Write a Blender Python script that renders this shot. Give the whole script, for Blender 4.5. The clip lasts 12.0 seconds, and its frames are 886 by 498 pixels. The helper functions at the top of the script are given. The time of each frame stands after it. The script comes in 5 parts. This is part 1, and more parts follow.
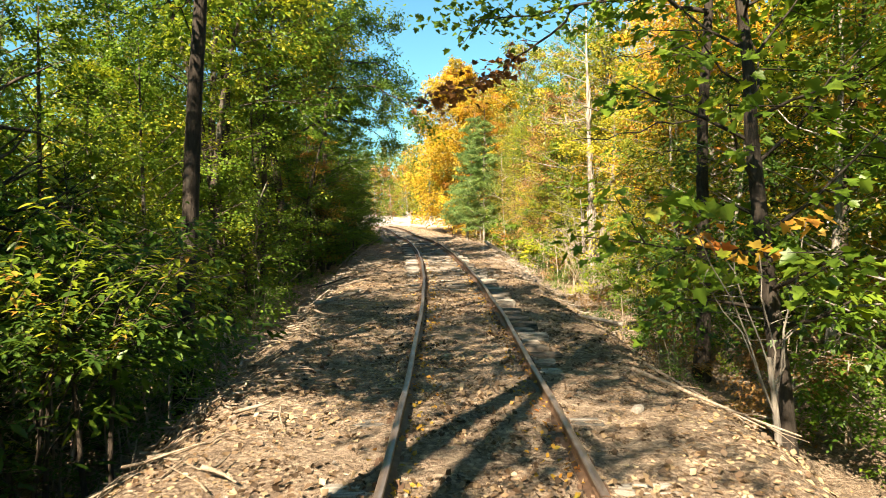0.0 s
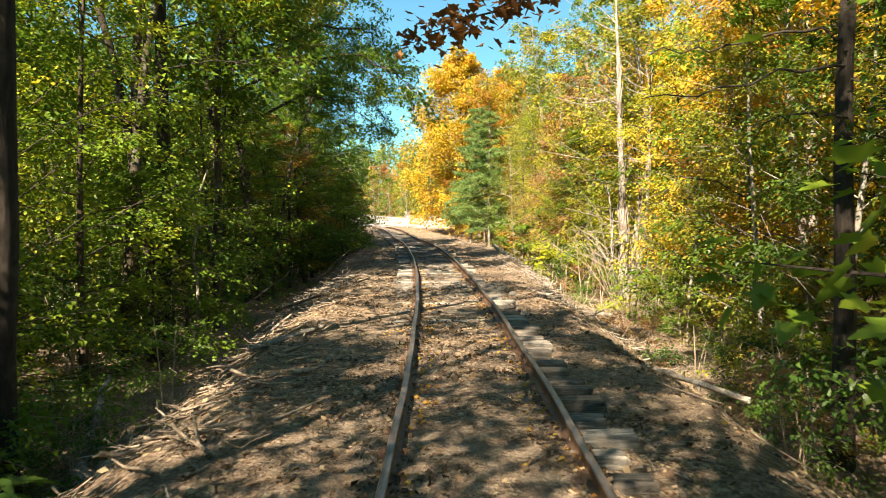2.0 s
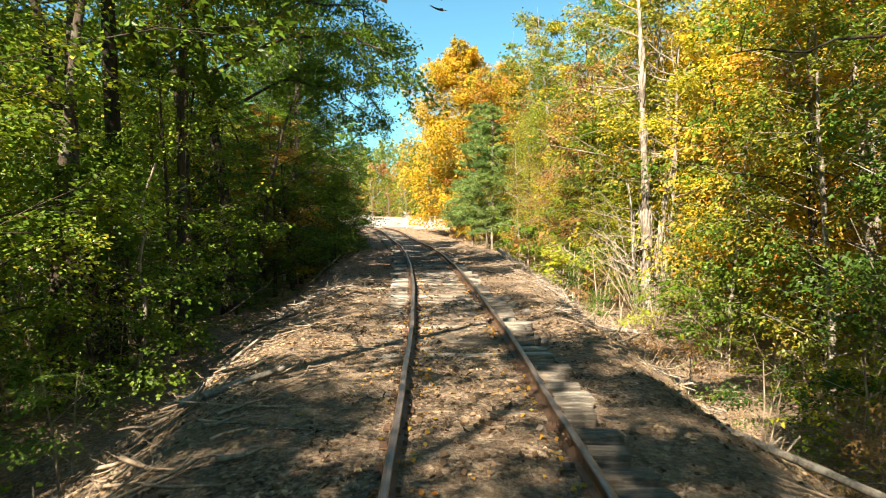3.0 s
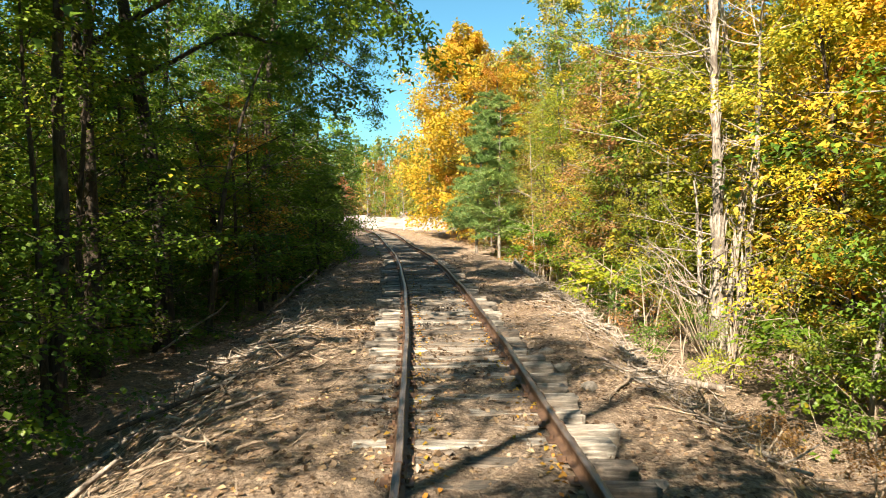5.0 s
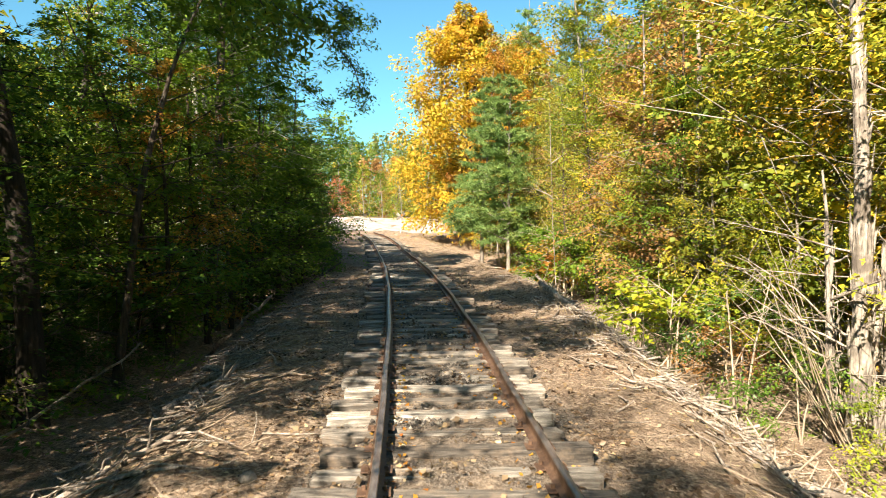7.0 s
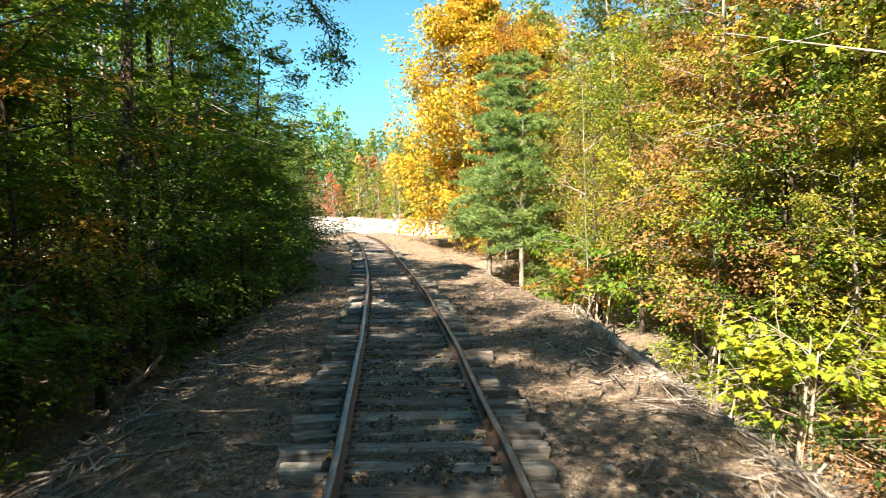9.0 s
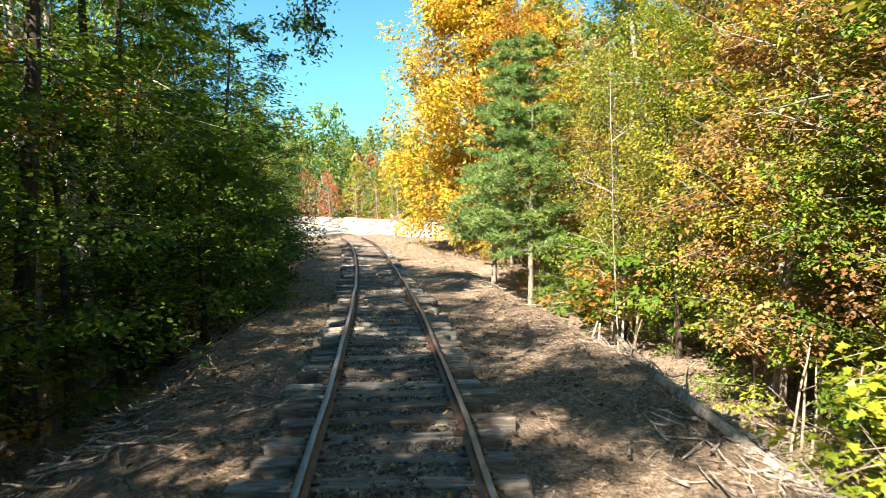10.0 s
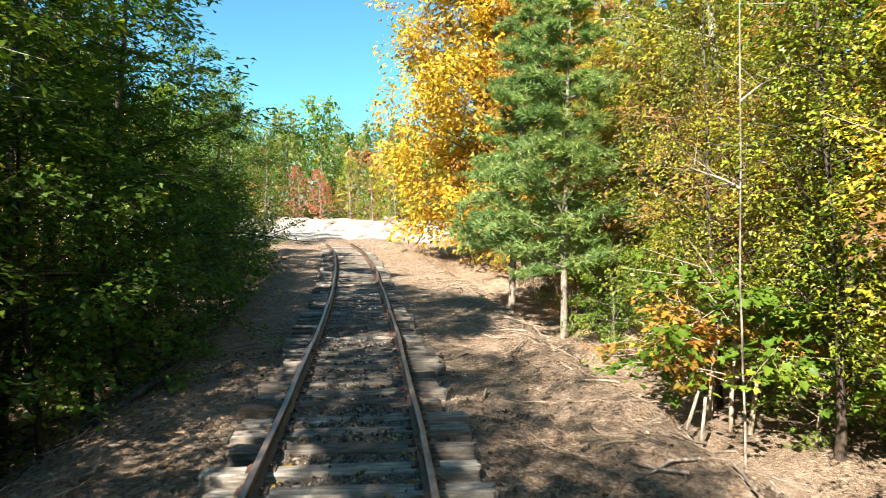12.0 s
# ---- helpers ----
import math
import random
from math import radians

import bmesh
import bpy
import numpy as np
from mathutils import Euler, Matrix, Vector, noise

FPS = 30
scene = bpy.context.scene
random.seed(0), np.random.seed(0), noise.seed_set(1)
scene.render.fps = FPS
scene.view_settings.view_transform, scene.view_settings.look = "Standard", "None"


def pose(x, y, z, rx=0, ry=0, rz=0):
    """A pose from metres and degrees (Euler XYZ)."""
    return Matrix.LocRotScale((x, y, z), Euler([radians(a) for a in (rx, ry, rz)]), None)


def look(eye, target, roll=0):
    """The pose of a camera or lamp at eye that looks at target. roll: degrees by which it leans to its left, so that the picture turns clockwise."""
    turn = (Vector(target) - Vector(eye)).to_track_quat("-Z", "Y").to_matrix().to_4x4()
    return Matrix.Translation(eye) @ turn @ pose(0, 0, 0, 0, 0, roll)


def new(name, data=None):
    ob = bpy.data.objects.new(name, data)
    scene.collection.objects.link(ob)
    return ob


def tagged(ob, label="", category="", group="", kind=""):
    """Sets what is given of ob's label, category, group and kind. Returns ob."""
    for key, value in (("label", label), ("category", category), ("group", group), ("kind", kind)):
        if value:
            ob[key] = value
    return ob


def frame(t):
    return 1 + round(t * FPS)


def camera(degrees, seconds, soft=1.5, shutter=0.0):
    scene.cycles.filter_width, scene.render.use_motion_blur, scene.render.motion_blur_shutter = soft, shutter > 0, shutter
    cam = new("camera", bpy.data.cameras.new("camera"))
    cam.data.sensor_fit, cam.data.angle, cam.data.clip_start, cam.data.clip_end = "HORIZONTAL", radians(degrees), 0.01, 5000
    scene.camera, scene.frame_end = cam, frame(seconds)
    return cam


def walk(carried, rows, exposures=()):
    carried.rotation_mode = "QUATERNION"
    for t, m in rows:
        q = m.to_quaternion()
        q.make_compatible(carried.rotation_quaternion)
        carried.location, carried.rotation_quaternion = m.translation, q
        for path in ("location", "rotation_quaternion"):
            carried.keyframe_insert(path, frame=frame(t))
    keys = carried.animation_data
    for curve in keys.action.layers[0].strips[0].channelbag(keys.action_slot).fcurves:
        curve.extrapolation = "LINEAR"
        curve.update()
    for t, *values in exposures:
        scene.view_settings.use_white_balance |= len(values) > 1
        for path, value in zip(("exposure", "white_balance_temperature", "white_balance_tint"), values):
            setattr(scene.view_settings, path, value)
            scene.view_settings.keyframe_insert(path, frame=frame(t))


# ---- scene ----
cam = camera(64.0, 12.0, soft=0.9, shutter=0.25)
# side and ahead: metres for one unit of the path; ang: scale of its small turns
SIDE, AHEAD, ANG, EYE, TILT = 19.3, 37.6, 0.513, 2.05, -3.2
ROWS = [
    (0.0, 0.0, 0.0, 0.0, -0.0, 0.0, 0.0),
    (0.5, -0.0001, 0.0339, 0.002, 0.05, -0.01, 0.03),
    (1.0, 0.0002, 0.0697, 0.0045, 0.09, -0.01, 0.04),
    (1.5, 0.0007, 0.1068, 0.0083, 0.13, -0.04, 0.02),
    (2.0, 0.0007, 0.1446, 0.0129, 0.18, 0.0, 0.03),
    (2.5, 0.0003, 0.1828, 0.0178, 0.2, 0.01, 0.01),
    (3.0, 0.0001, 0.222, 0.0229, 0.23, -0.0, -0.01),
    (5.0, -0.0091, 0.378, 0.0468, -0.03, -0.17, -0.2),
    (5.5, -0.0098, 0.4175, 0.0519, -0.02, -0.15, -0.17),
    (6.0, -0.011, 0.4573, 0.057, -0.06, -0.13, -0.16),
    (6.5, -0.0112, 0.4967, 0.0622, -0.03, -0.14, -0.14),
    (7.0, -0.0118, 0.5367, 0.0671, -0.05, -0.14, -0.18),
    (9.0, -0.0124, 0.7043, 0.0883, 0.06, -0.21, -0.15),
    (9.5, -0.0126, 0.7495, 0.0943, 0.08, -0.24, -0.13),
    (10.0, -0.0125, 0.7965, 0.1003, 0.09, -0.26, -0.12),
    (10.5, -0.0133, 0.8442, 0.1061, 0.08, -0.26, -0.15),
    (11.0, -0.0149, 0.893, 0.1122, 0.03, -0.27, -0.2),
    (11.5, -0.0177, 0.9428, 0.1184, 0.02, -0.26, -0.18),
    (12.0, -0.023, 0.9912, 0.1247, -0.01, -0.26, -0.22),
]
walk(cam, [(t, pose(0, 0, EYE, TILT) @ pose(SIDE * x, AHEAD * y, SIDE * z, 90 + ANG * pitch, roll, ANG * yaw)) for t, x, y, z, yaw, pitch, roll in ROWS], [(0.0, 2.2, 8600, 11), (2.5, 2.11, 8400, 11), (6.0, 1.98, 7900, 11), (9.5, 2.26, 7500, 11), (12.0, 2.1, 7200, 11)])

# ---- world, sun, exposure ----
SUN_FROM = Vector((-0.42, -0.9, 0.86)).normalized()
world = bpy.data.worlds.new("sky")
scene.world = world
world.use_nodes = True
wn = world.node_tree.nodes
sky = wn.new("ShaderNodeTexSky")
sky.sky_type = 'NISHITA'
sky.sun_disc = False
sky.sun_elevation = math.asin(SUN_FROM.z)
sky.sun_rotation = math.atan2(SUN_FROM.x, SUN_FROM.y)
sky.air_density, sky.dust_density, sky.ozone_density = 1.0, 0.6, 1.0
clear = wn.new("ShaderNodeMix")
clear.data_type, clear.blend_type = 'RGBA', 'MULTIPLY'
clear.inputs[0].default_value, clear.inputs[7].default_value = 1.0, (0.38, 0.92, 1.12, 1)
world.node_tree.links.new(sky.outputs[0], clear.inputs[6])
world.node_tree.links.new(clear.outputs[2], wn["Background"].inputs[0])
wn["Background"].inputs[1].default_value = 0.048
sun_data = bpy.data.lights.new("sun", 'SUN')
sun_data.energy, sun_data.angle, sun_data.color = 5.0, radians(0.55), (1.0, 0.93, 0.82)
sun = new("sun", sun_data)
sun.matrix_world = look(SUN_FROM * 80, (0, 0, 0))

# ---- materials ----
def material(name):
    m = bpy.data.materials.new(name)
    m.use_nodes = True
    nt = m.node_tree
    nt.nodes.clear()
    out = nt.nodes.new("ShaderNodeOutputMaterial")
    return m, nt, out


def node(nt, kind, **values):
    n = nt.nodes.new("ShaderNode" + kind)
    for key, value in values.items():
        n.inputs[key.replace("_", " ")].default_value = value
    return n


def ramp(nt, fac, stops):
    n = nt.nodes.new("ShaderNodeValToRGB")
    e = n.color_ramp.elements
    while len(e) < len(stops):
        e.new(0.5)
    for el, (p, c) in zip(e, stops):
        el.position, el.color = p, (*c, 1)
    nt.links.new(fac, n.inputs[0])
    return n.outputs[0]


def mixed(nt, a, b, fac, blend='MIX'):
    n = nt.nodes.new("ShaderNodeMix")
    n.data_type, n.blend_type = 'RGBA', blend
    for sock, v in ((n.inputs[6], a), (n.inputs[7], b), (n.inputs[0], fac)):
        if isinstance(v, (tuple, float, int)):
            sock.default_value = (*v, 1) if isinstance(v, tuple) else v
        else:
            nt.links.new(v, sock)
    return n.outputs[2]


def coords(nt, scale=(1, 1, 1)):
    geo = nt.nodes.new("ShaderNodeTexCoord")
    mp = nt.nodes.new("ShaderNodeMapping")
    mp.inputs["Scale"].default_value = scale
    nt.links.new(geo.outputs["Object"], mp.inputs[0])
    return mp.outputs[0]


def noise_tex(nt, vec, scale, detail=4, rough=0.6):
    n = node(nt, "TexNoise", Scale=scale, Detail=detail, Roughness=rough)
    nt.links.new(vec, n.inputs["Vector"])
    return n.outputs["Fac"]


def voronoi(nt, vec, scale):
    n = node(nt, "TexVoronoi", Scale=scale)
    nt.links.new(vec, n.inputs["Vector"])
    return n


def bump(nt, height, strength, dist):
    n = node(nt, "Bump", Strength=strength, Distance=dist)
    nt.links.new(height, n.inputs["Height"])
    return n.outputs[0]


def principled(nt, out, color, rough=0.8, normal=None, metal=0.0, spec=0.3):
    p = node(nt, "BsdfPrincipled", Roughness=rough, Metallic=metal)
    p.inputs["Specular IOR Level"].default_value = spec
    if isinstance(color, tuple):
        p.inputs["Base Color"].default_value = (*color, 1)
    else:
        nt.links.new(color, p.inputs["Base Color"])
    if normal is not None:
        nt.links.new(normal, p.inputs["Normal"])
    nt.links.new(p.outputs[0], out.inputs[0])
    return p


def leaf_material(name, stops, glow=1.15, through_part=0.38):
    """Thin leaf: colour varies leaf by leaf, light passes through it."""
    m, nt, out = material(name)
    geo = nt.nodes.new("ShaderNodeNewGeometry")
    tone = noise_tex(nt, coords(nt), 0.55, 2)
    blend = nt.nodes.new("ShaderNodeMath")
    blend.operation = 'MULTIPLY_ADD'
    blend.inputs[1].default_value = 0.45
    clump = ramp(nt, noise_tex(nt, coords(nt), 0.8, 2), [(0.36, (0, 0, 0)), (0.66, (0.56, 0.56, 0.56))])
    nt.links.new(geo.outputs["Random Per Island"], blend.inputs[0])
    nt.links.new(clump, blend.inputs[2])
    col = ramp(nt, blend.outputs[0], stops)
    info = nt.nodes.new("ShaderNodeObjectInfo")
    light = ramp(nt, tone, [(0.3, (0.62, 0.66, 0.6)), (0.7, (1.12, 1.08, 1.0))])
    col = mixed(nt, col, light, 1.0, 'MULTIPLY')
    own = ramp(nt, info.outputs["Random"], [(0.0, (0.8, 0.86, 0.85)), (1.0, (1.12, 1.04, 1.0))])
    col = mixed(nt, col, own, 1.0, 'MULTIPLY')
    d = nt.nodes.new("ShaderNodeBsdfDiffuse")
    t = nt.nodes.new("ShaderNodeBsdfTranslucent")
    g = nt.nodes.new("ShaderNodeBsdfGlossy")
    g.inputs["Roughness"].default_value = 0.42
    g.inputs["Color"].default_value = (0.5, 0.53, 0.55, 1)
    bright = mixed(nt, col, (1.22 * glow, 1.2 * glow, 0.9 * glow), 1.0, 'MULTIPLY')
    nt.links.new(col, d.inputs[0])
    nt.links.new(bright, t.inputs[0])
    mx = node(nt, "MixShader", Fac=through_part)
    nt.links.new(d.outputs[0], mx.inputs[1])
    nt.links.new(t.outputs[0], mx.inputs[2])
    fin = node(nt, "MixShader", Fac=0.035)
    nt.links.new(mx.outputs[0], fin.inputs[1])
    nt.links.new(g.outputs[0], fin.inputs[2])
    nt.links.new(fin.outputs[0], out.inputs[0])
    return m


LEAF = {
    "green": leaf_material("leaf_green", [(0, (0.07, 0.15, 0.022)), (0.6, (0.13, 0.23, 0.032)), (0.9, (0.23, 0.31, 0.04)), (1, (0.38, 0.33, 0.04))]),
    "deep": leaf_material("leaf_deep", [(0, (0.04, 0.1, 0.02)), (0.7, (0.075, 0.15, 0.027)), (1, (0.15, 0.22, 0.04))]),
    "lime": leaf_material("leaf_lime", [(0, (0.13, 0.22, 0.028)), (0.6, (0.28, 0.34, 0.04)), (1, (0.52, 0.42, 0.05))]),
    "olive": leaf_material("leaf_olive", [(0, (0.07, 0.13, 0.025)), (0.45, (0.21, 0.25, 0.04)), (0.8, (0.44, 0.36, 0.06)), (1, (0.44, 0.2, 0.06))]),
    "yellow": leaf_material("leaf_yellow", [(0, (0.11, 0.18, 0.03)), (0.3, (0.33, 0.34, 0.045)), (0.7, (0.64, 0.48, 0.06)), (1, (0.6, 0.27, 0.05))]),
    "gold": leaf_material("leaf_gold", [(0, (0.4, 0.33, 0.04)), (0.45, (0.62, 0.43, 0.055)), (0.8, (0.62, 0.33, 0.06)), (1, (0.5, 0.19, 0.05))]),
    "orange": leaf_material("leaf_orange", [(0, (0.4, 0.33, 0.07)), (0.5, (0.52, 0.29, 0.06)), (1, (0.5, 0.15, 0.05))]),
    "red": leaf_material("leaf_red", [(0, (0.36, 0.1, 0.06)), (0.6, (0.44, 0.11, 0.09)), (1, (0.46, 0.26, 0.08))]),
    "russet": leaf_material("leaf_russet", [(0, (0.24, 0.12, 0.06)), (0.6, (0.36, 0.2, 0.09)), (1, (0.4, 0.3, 0.09))]),
    "needle": leaf_material("needle_blue_green", [(0, (0.13, 0.235, 0.1)), (0.55, (0.24, 0.37, 0.16)), (1, (0.42, 0.48, 0.2))], 1.2, 0.45),
    "hemlock": leaf_material("needle_dark", [(0, (0.018, 0.045, 0.016)), (0.8, (0.035, 0.07, 0.022)), (1, (0.09, 0.08, 0.03))], 0.9, 0.3),
    "withered": leaf_material("leaf_withered", [(0, (0.14, 0.06, 0.03)), (0.6, (0.25, 0.11, 0.045)), (1, (0.42, 0.19, 0.06))], 0.9, 0.35),
    "far": leaf_material("leaf_far", [(0, (0.1, 0.16, 0.04)), (0.5, (0.17, 0.22, 0.055)), (0.85, (0.3, 0.26, 0.06)), (1, (0.36, 0.18, 0.06))]),
}


def bark_material(name, dark, light, patch, patch_at=0.62):
    m, nt, out = material(name)
    v = coords(nt, (9, 9, 1.6))
    grain = noise_tex(nt, v, 2.2, 6, 0.7)
    col = ramp(nt, grain, [(0.3, dark), (0.62, light)])
    spot = noise_tex(nt, coords(nt), 1.9, 3)
    col = mixed(nt, col, patch, ramp(nt, spot, [(patch_at - 0.05, (0, 0, 0)), (patch_at + 0.08, (0.8, 0.8, 0.8))]))
    principled(nt, out, col, 0.9, bump(nt, grain, 0.9, 0.03))
    return m


BARK = {
    "brown": bark_material("bark_brown", (0.016, 0.012, 0.01), (0.085, 0.066, 0.052), (0.14, 0.14, 0.12)),
    "dark": bark_material("bark_dark", (0.008, 0.006, 0.005), (0.045, 0.036, 0.03), (0.08, 0.075, 0.065)),
    "grey": bark_material("bark_grey", (0.08, 0.07, 0.06), (0.3, 0.27, 0.24), (0.4, 0.39, 0.35)),
    "birch": bark_material("bark_birch", (0.2, 0.18, 0.16), (0.62, 0.58, 0.52), (0.07, 0.06, 0.05), 0.66),
    "bare": bark_material("bark_bleached", (0.035, 0.027, 0.022), (0.42, 0.365, 0.32), (0.1, 0.08, 0.065), 0.57),
    "snag": bark_material("bark_snag", (0.025, 0.021, 0.018), (0.44, 0.39, 0.345), (0.085, 0.07, 0.06), 0.53),
    "dead": bark_material("bark_dead_twig", (0.1, 0.075, 0.055), (0.34, 0.27, 0.21), (0.42, 0.36, 0.3)),
    "twig": bark_material("bark_twig", (0.16, 0.12, 0.09), (0.42, 0.35, 0.28), (0.3, 0.2, 0.13)),
}


def litter_material():
    """Sandy earth under scraps of dead leaves, bark and needles."""
    m, nt, out = material("leaf_litter")
    v = coords(nt)
    big = noise_tex(nt, v, 0.5, 3)
    mid = noise_tex(nt, v, 3.0, 6, 0.7)
    fine = noise_tex(nt, v, 38, 5, 0.8)
    soil = ramp(nt, mid, [(0.28, (0.09, 0.066, 0.05)), (0.48, (0.25, 0.192, 0.148)), (0.7, (0.49, 0.4, 0.32))])
    warp = nt.nodes.new("ShaderNodeTexNoise")
    warp.inputs["Scale"].default_value = 6
    nt.links.new(v, warp.inputs["Vector"])
    bent = mixed(nt, v, warp.outputs["Color"], 0.12)
    flakes = voronoi(nt, bent, 17)
    small = voronoi(nt, bent, 43)
    stops = [(0.08, (0.045, 0.03, 0.022)), (0.35, (0.145, 0.1, 0.075)), (0.62, (0.36, 0.272, 0.205)), (0.85, (0.63, 0.53, 0.42)), (0.97, (0.52, 0.27, 0.1))]
    leaf = ramp(nt, flakes.outputs["Color"], stops)
    chip = ramp(nt, small.outputs["Color"], stops)
    rim = ramp(nt, flakes.outputs["Distance"], [(0.3, (1, 1, 1)), (0.62, (0.35, 0.33, 0.32))])
    leaf = mixed(nt, leaf, rim, 0.8, 'MULTIPLY')
    col = mixed(nt, leaf, chip, 0.45)
    col = mixed(nt, soil, col, ramp(nt, big, [(0.36, (0.3, 0.3, 0.3)), (0.6, (0.88, 0.88, 0.88))]))
    col = mixed(nt, col, ramp(nt, fine, [(0.3, (0.55, 0.52, 0.5)), (0.7, (1.3, 1.28, 1.25))]), 0.8, 'MULTIPLY')
    # dark cinder ballast under the ties
    zone = nt.nodes.new("ShaderNodeAttribute")
    zone.attribute_name = "cinders"
    coal = ramp(nt, voronoi(nt, v, 55).outputs["Color"], [(0.1, (0.03, 0.029, 0.028)), (0.5, (0.1, 0.094, 0.088)), (0.9, (0.3, 0.28, 0.26))])
    amount = nt.nodes.new("ShaderNodeMath")
    amount.operation = 'MULTIPLY'
    nt.links.new(zone.outputs["Fac"], amount.inputs[0])
    nt.links.new(ramp(nt, mid, [(0.36, (1, 1, 1)), (0.62, (0.25, 0.25, 0.25))]), amount.inputs[1])
    col = mixed(nt, col, coal, amount.outputs[0])
    both = nt.nodes.new("ShaderNodeMath")
    both.operation = 'ADD'
    nt.links.new(flakes.outputs["Distance"], both.inputs[0])
    nt.links.new(fine, both.inputs[1])
    principled(nt, out, col, 0.95, bump(nt, both.outputs[0], 0.9, 0.05), 0.0, 0.15)
    return m


def gravel_material():
    m, nt, out = material("pale_gravel")
    v = coords(nt)
    a = noise_tex(nt, v, 0.5, 4)
    b = noise_tex(nt, v, 30, 4, 0.8)
    col = ramp(nt, a, [(0.3, (0.25, 0.232, 0.21)), (0.7, (0.42, 0.395, 0.365))])
    col = mixed(nt, col, ramp(nt, b, [(0.3, (0.7, 0.7, 0.7)), (0.7, (1.1, 1.1, 1.1))]), 0.8, 'MULTIPLY')
    principled(nt, out, col, 0.95, bump(nt, b, 0.4, 0.02), 0.0, 0.2)
    return m


def rail_material():
    m, nt, out = material("rusty_steel")
    v = coords(nt)
    a = noise_tex(nt, v, 9, 6, 0.75)
    b = noise_tex(nt, v, 70, 3)
    col = ramp(nt, a, [(0.3, (0.055, 0.03, 0.021)), (0.55, (0.125, 0.073, 0.048)), (0.75, (0.22, 0.145, 0.105))])
    p = principled(nt, out, col, 0.62, bump(nt, b, 0.35, 0.003), 0.35, 0.5)
    return m


def rail_top_material():
    m, nt, out = material("dull_rail_head")
    v = coords(nt, (1, 0.25, 1))
    a = noise_tex(nt, v, 14, 5, 0.7)
    col = ramp(nt, a, [(0.32, (0.12, 0.08, 0.062)), (0.6, (0.24, 0.2, 0.18)), (0.8, (0.33, 0.31, 0.3))])
    principled(nt, out, col, 0.42, None, 0.65, 0.5)
    return m


def tie_material():
    m, nt, out = material("weathered_tie_wood")
    v = coords(nt, (1.2, 14, 14))
    grain = noise_tex(nt, v, 2.4, 7, 0.72)
    info = nt.nodes.new("ShaderNodeObjectInfo")
    col = ramp(nt, grain, [(0.28, (0.03, 0.028, 0.026)), (0.5, (0.19, 0.18, 0.168)), (0.7, (0.5, 0.48, 0.45))])
    own = ramp(nt, info.outputs["Random"], [(0.0, (0.34, 0.32, 0.31)), (0.55, (0.75, 0.73, 0.71)), (1.0, (1.3, 1.28, 1.24))])
    col = mixed(nt, col, own, 1.0, 'MULTIPLY')
    dirt = noise_tex(nt, coords(nt), 4.5, 5, 0.7)
    col = mixed(nt, col, (0.2, 0.155, 0.12), ramp(nt, dirt, [(0.5, (0, 0, 0)), (0.66, (0.6, 0.6, 0.6))]))
    principled(nt, out, col, 0.92, bump(nt, grain, 0.8, 0.02), 0.0, 0.2)
    return m


LITTER, GRAVEL, RAIL, RAIL_TOP, TIE = litter_material(), gravel_material(), rail_material(), rail_top_material(), tie_material()
FALLEN = leaf_material("fallen_leaf", [(0, (0.1, 0.06, 0.04)), (0.4, (0.28, 0.185, 0.125)), (0.75, (0.56, 0.43, 0.31)), (0.92, (0.54, 0.28, 0.1)), (1, (0.65, 0.46, 0.08))], 0.8, 0.15)
DUFF = leaf_material("curled_leaf", [(0, (0.04, 0.027, 0.02)), (0.5, (0.14, 0.09, 0.065)), (0.85, (0.42, 0.31, 0.22)), (1, (0.62, 0.5, 0.38))], 0.8, 0.12)
GRASS = leaf_material("dry_grass", [(0, (0.26, 0.18, 0.1)), (0.6, (0.42, 0.32, 0.19)), (1, (0.28, 0.25, 0.1))], 0.9, 0.3)


def plain_material(name, a, b, rough, scale):
    m, nt, out = material(name)
    v = coords(nt)
    n = noise_tex(nt, v, scale, 6, 0.7)
    principled(nt, out, ramp(nt, n, [(0.3, a), (0.7, b)]), rough, bump(nt, n, 0.5, 0.02), 0.0, 0.3)
    return m


STONE = plain_material("grey_stone", (0.1, 0.09, 0.08), (0.29, 0.265, 0.235), 0.9, 7)
PAINT = plain_material("worn_white_paint", (0.45, 0.42, 0.38), (0.75, 0.73, 0.7), 0.6, 5)


def cinder_material():
    m, nt, out = material("dark_cinder")
    geo = nt.nodes.new("ShaderNodeNewGeometry")
    col = ramp(nt, geo.outputs["Random Per Island"], [(0, (0.03, 0.028, 0.027)), (0.6, (0.1, 0.09, 0.082)), (0.9, (0.2, 0.18, 0.16)), (1, (0.4, 0.37, 0.33))])
    principled(nt, out, col, 0.9)
    return m


CINDER = cinder_material()

# ---- lie of the land ----
TRACK = [(-6, 0.2), (4.7, 0.3), (9, 0.35), (14, 0.34), (18.6, 0.27), (24, 0.1), (29.5, -0.22), (33.4, -0.48), (38.5, -0.92), (43, -1.26), (46.3, -1.6), (49, -1.88), (53.4, -2.4), (61.4, -3.3), (68, -4.35), (75.5, -5.7), (79, -6.3)]
CURVE = np.polyfit([(y - 35) / 40 for y, _ in TRACK], [x for _, x in TRACK], 5)


def cx(y):
    """x of the track's centre line."""
    y = np.asarray(y, float)
    k = np.clip(y, -6, 80)
    return np.polyval(CURVE, (k - 35) / 40) + (y - k) * np.where(y > 40, -0.22, 0.0)


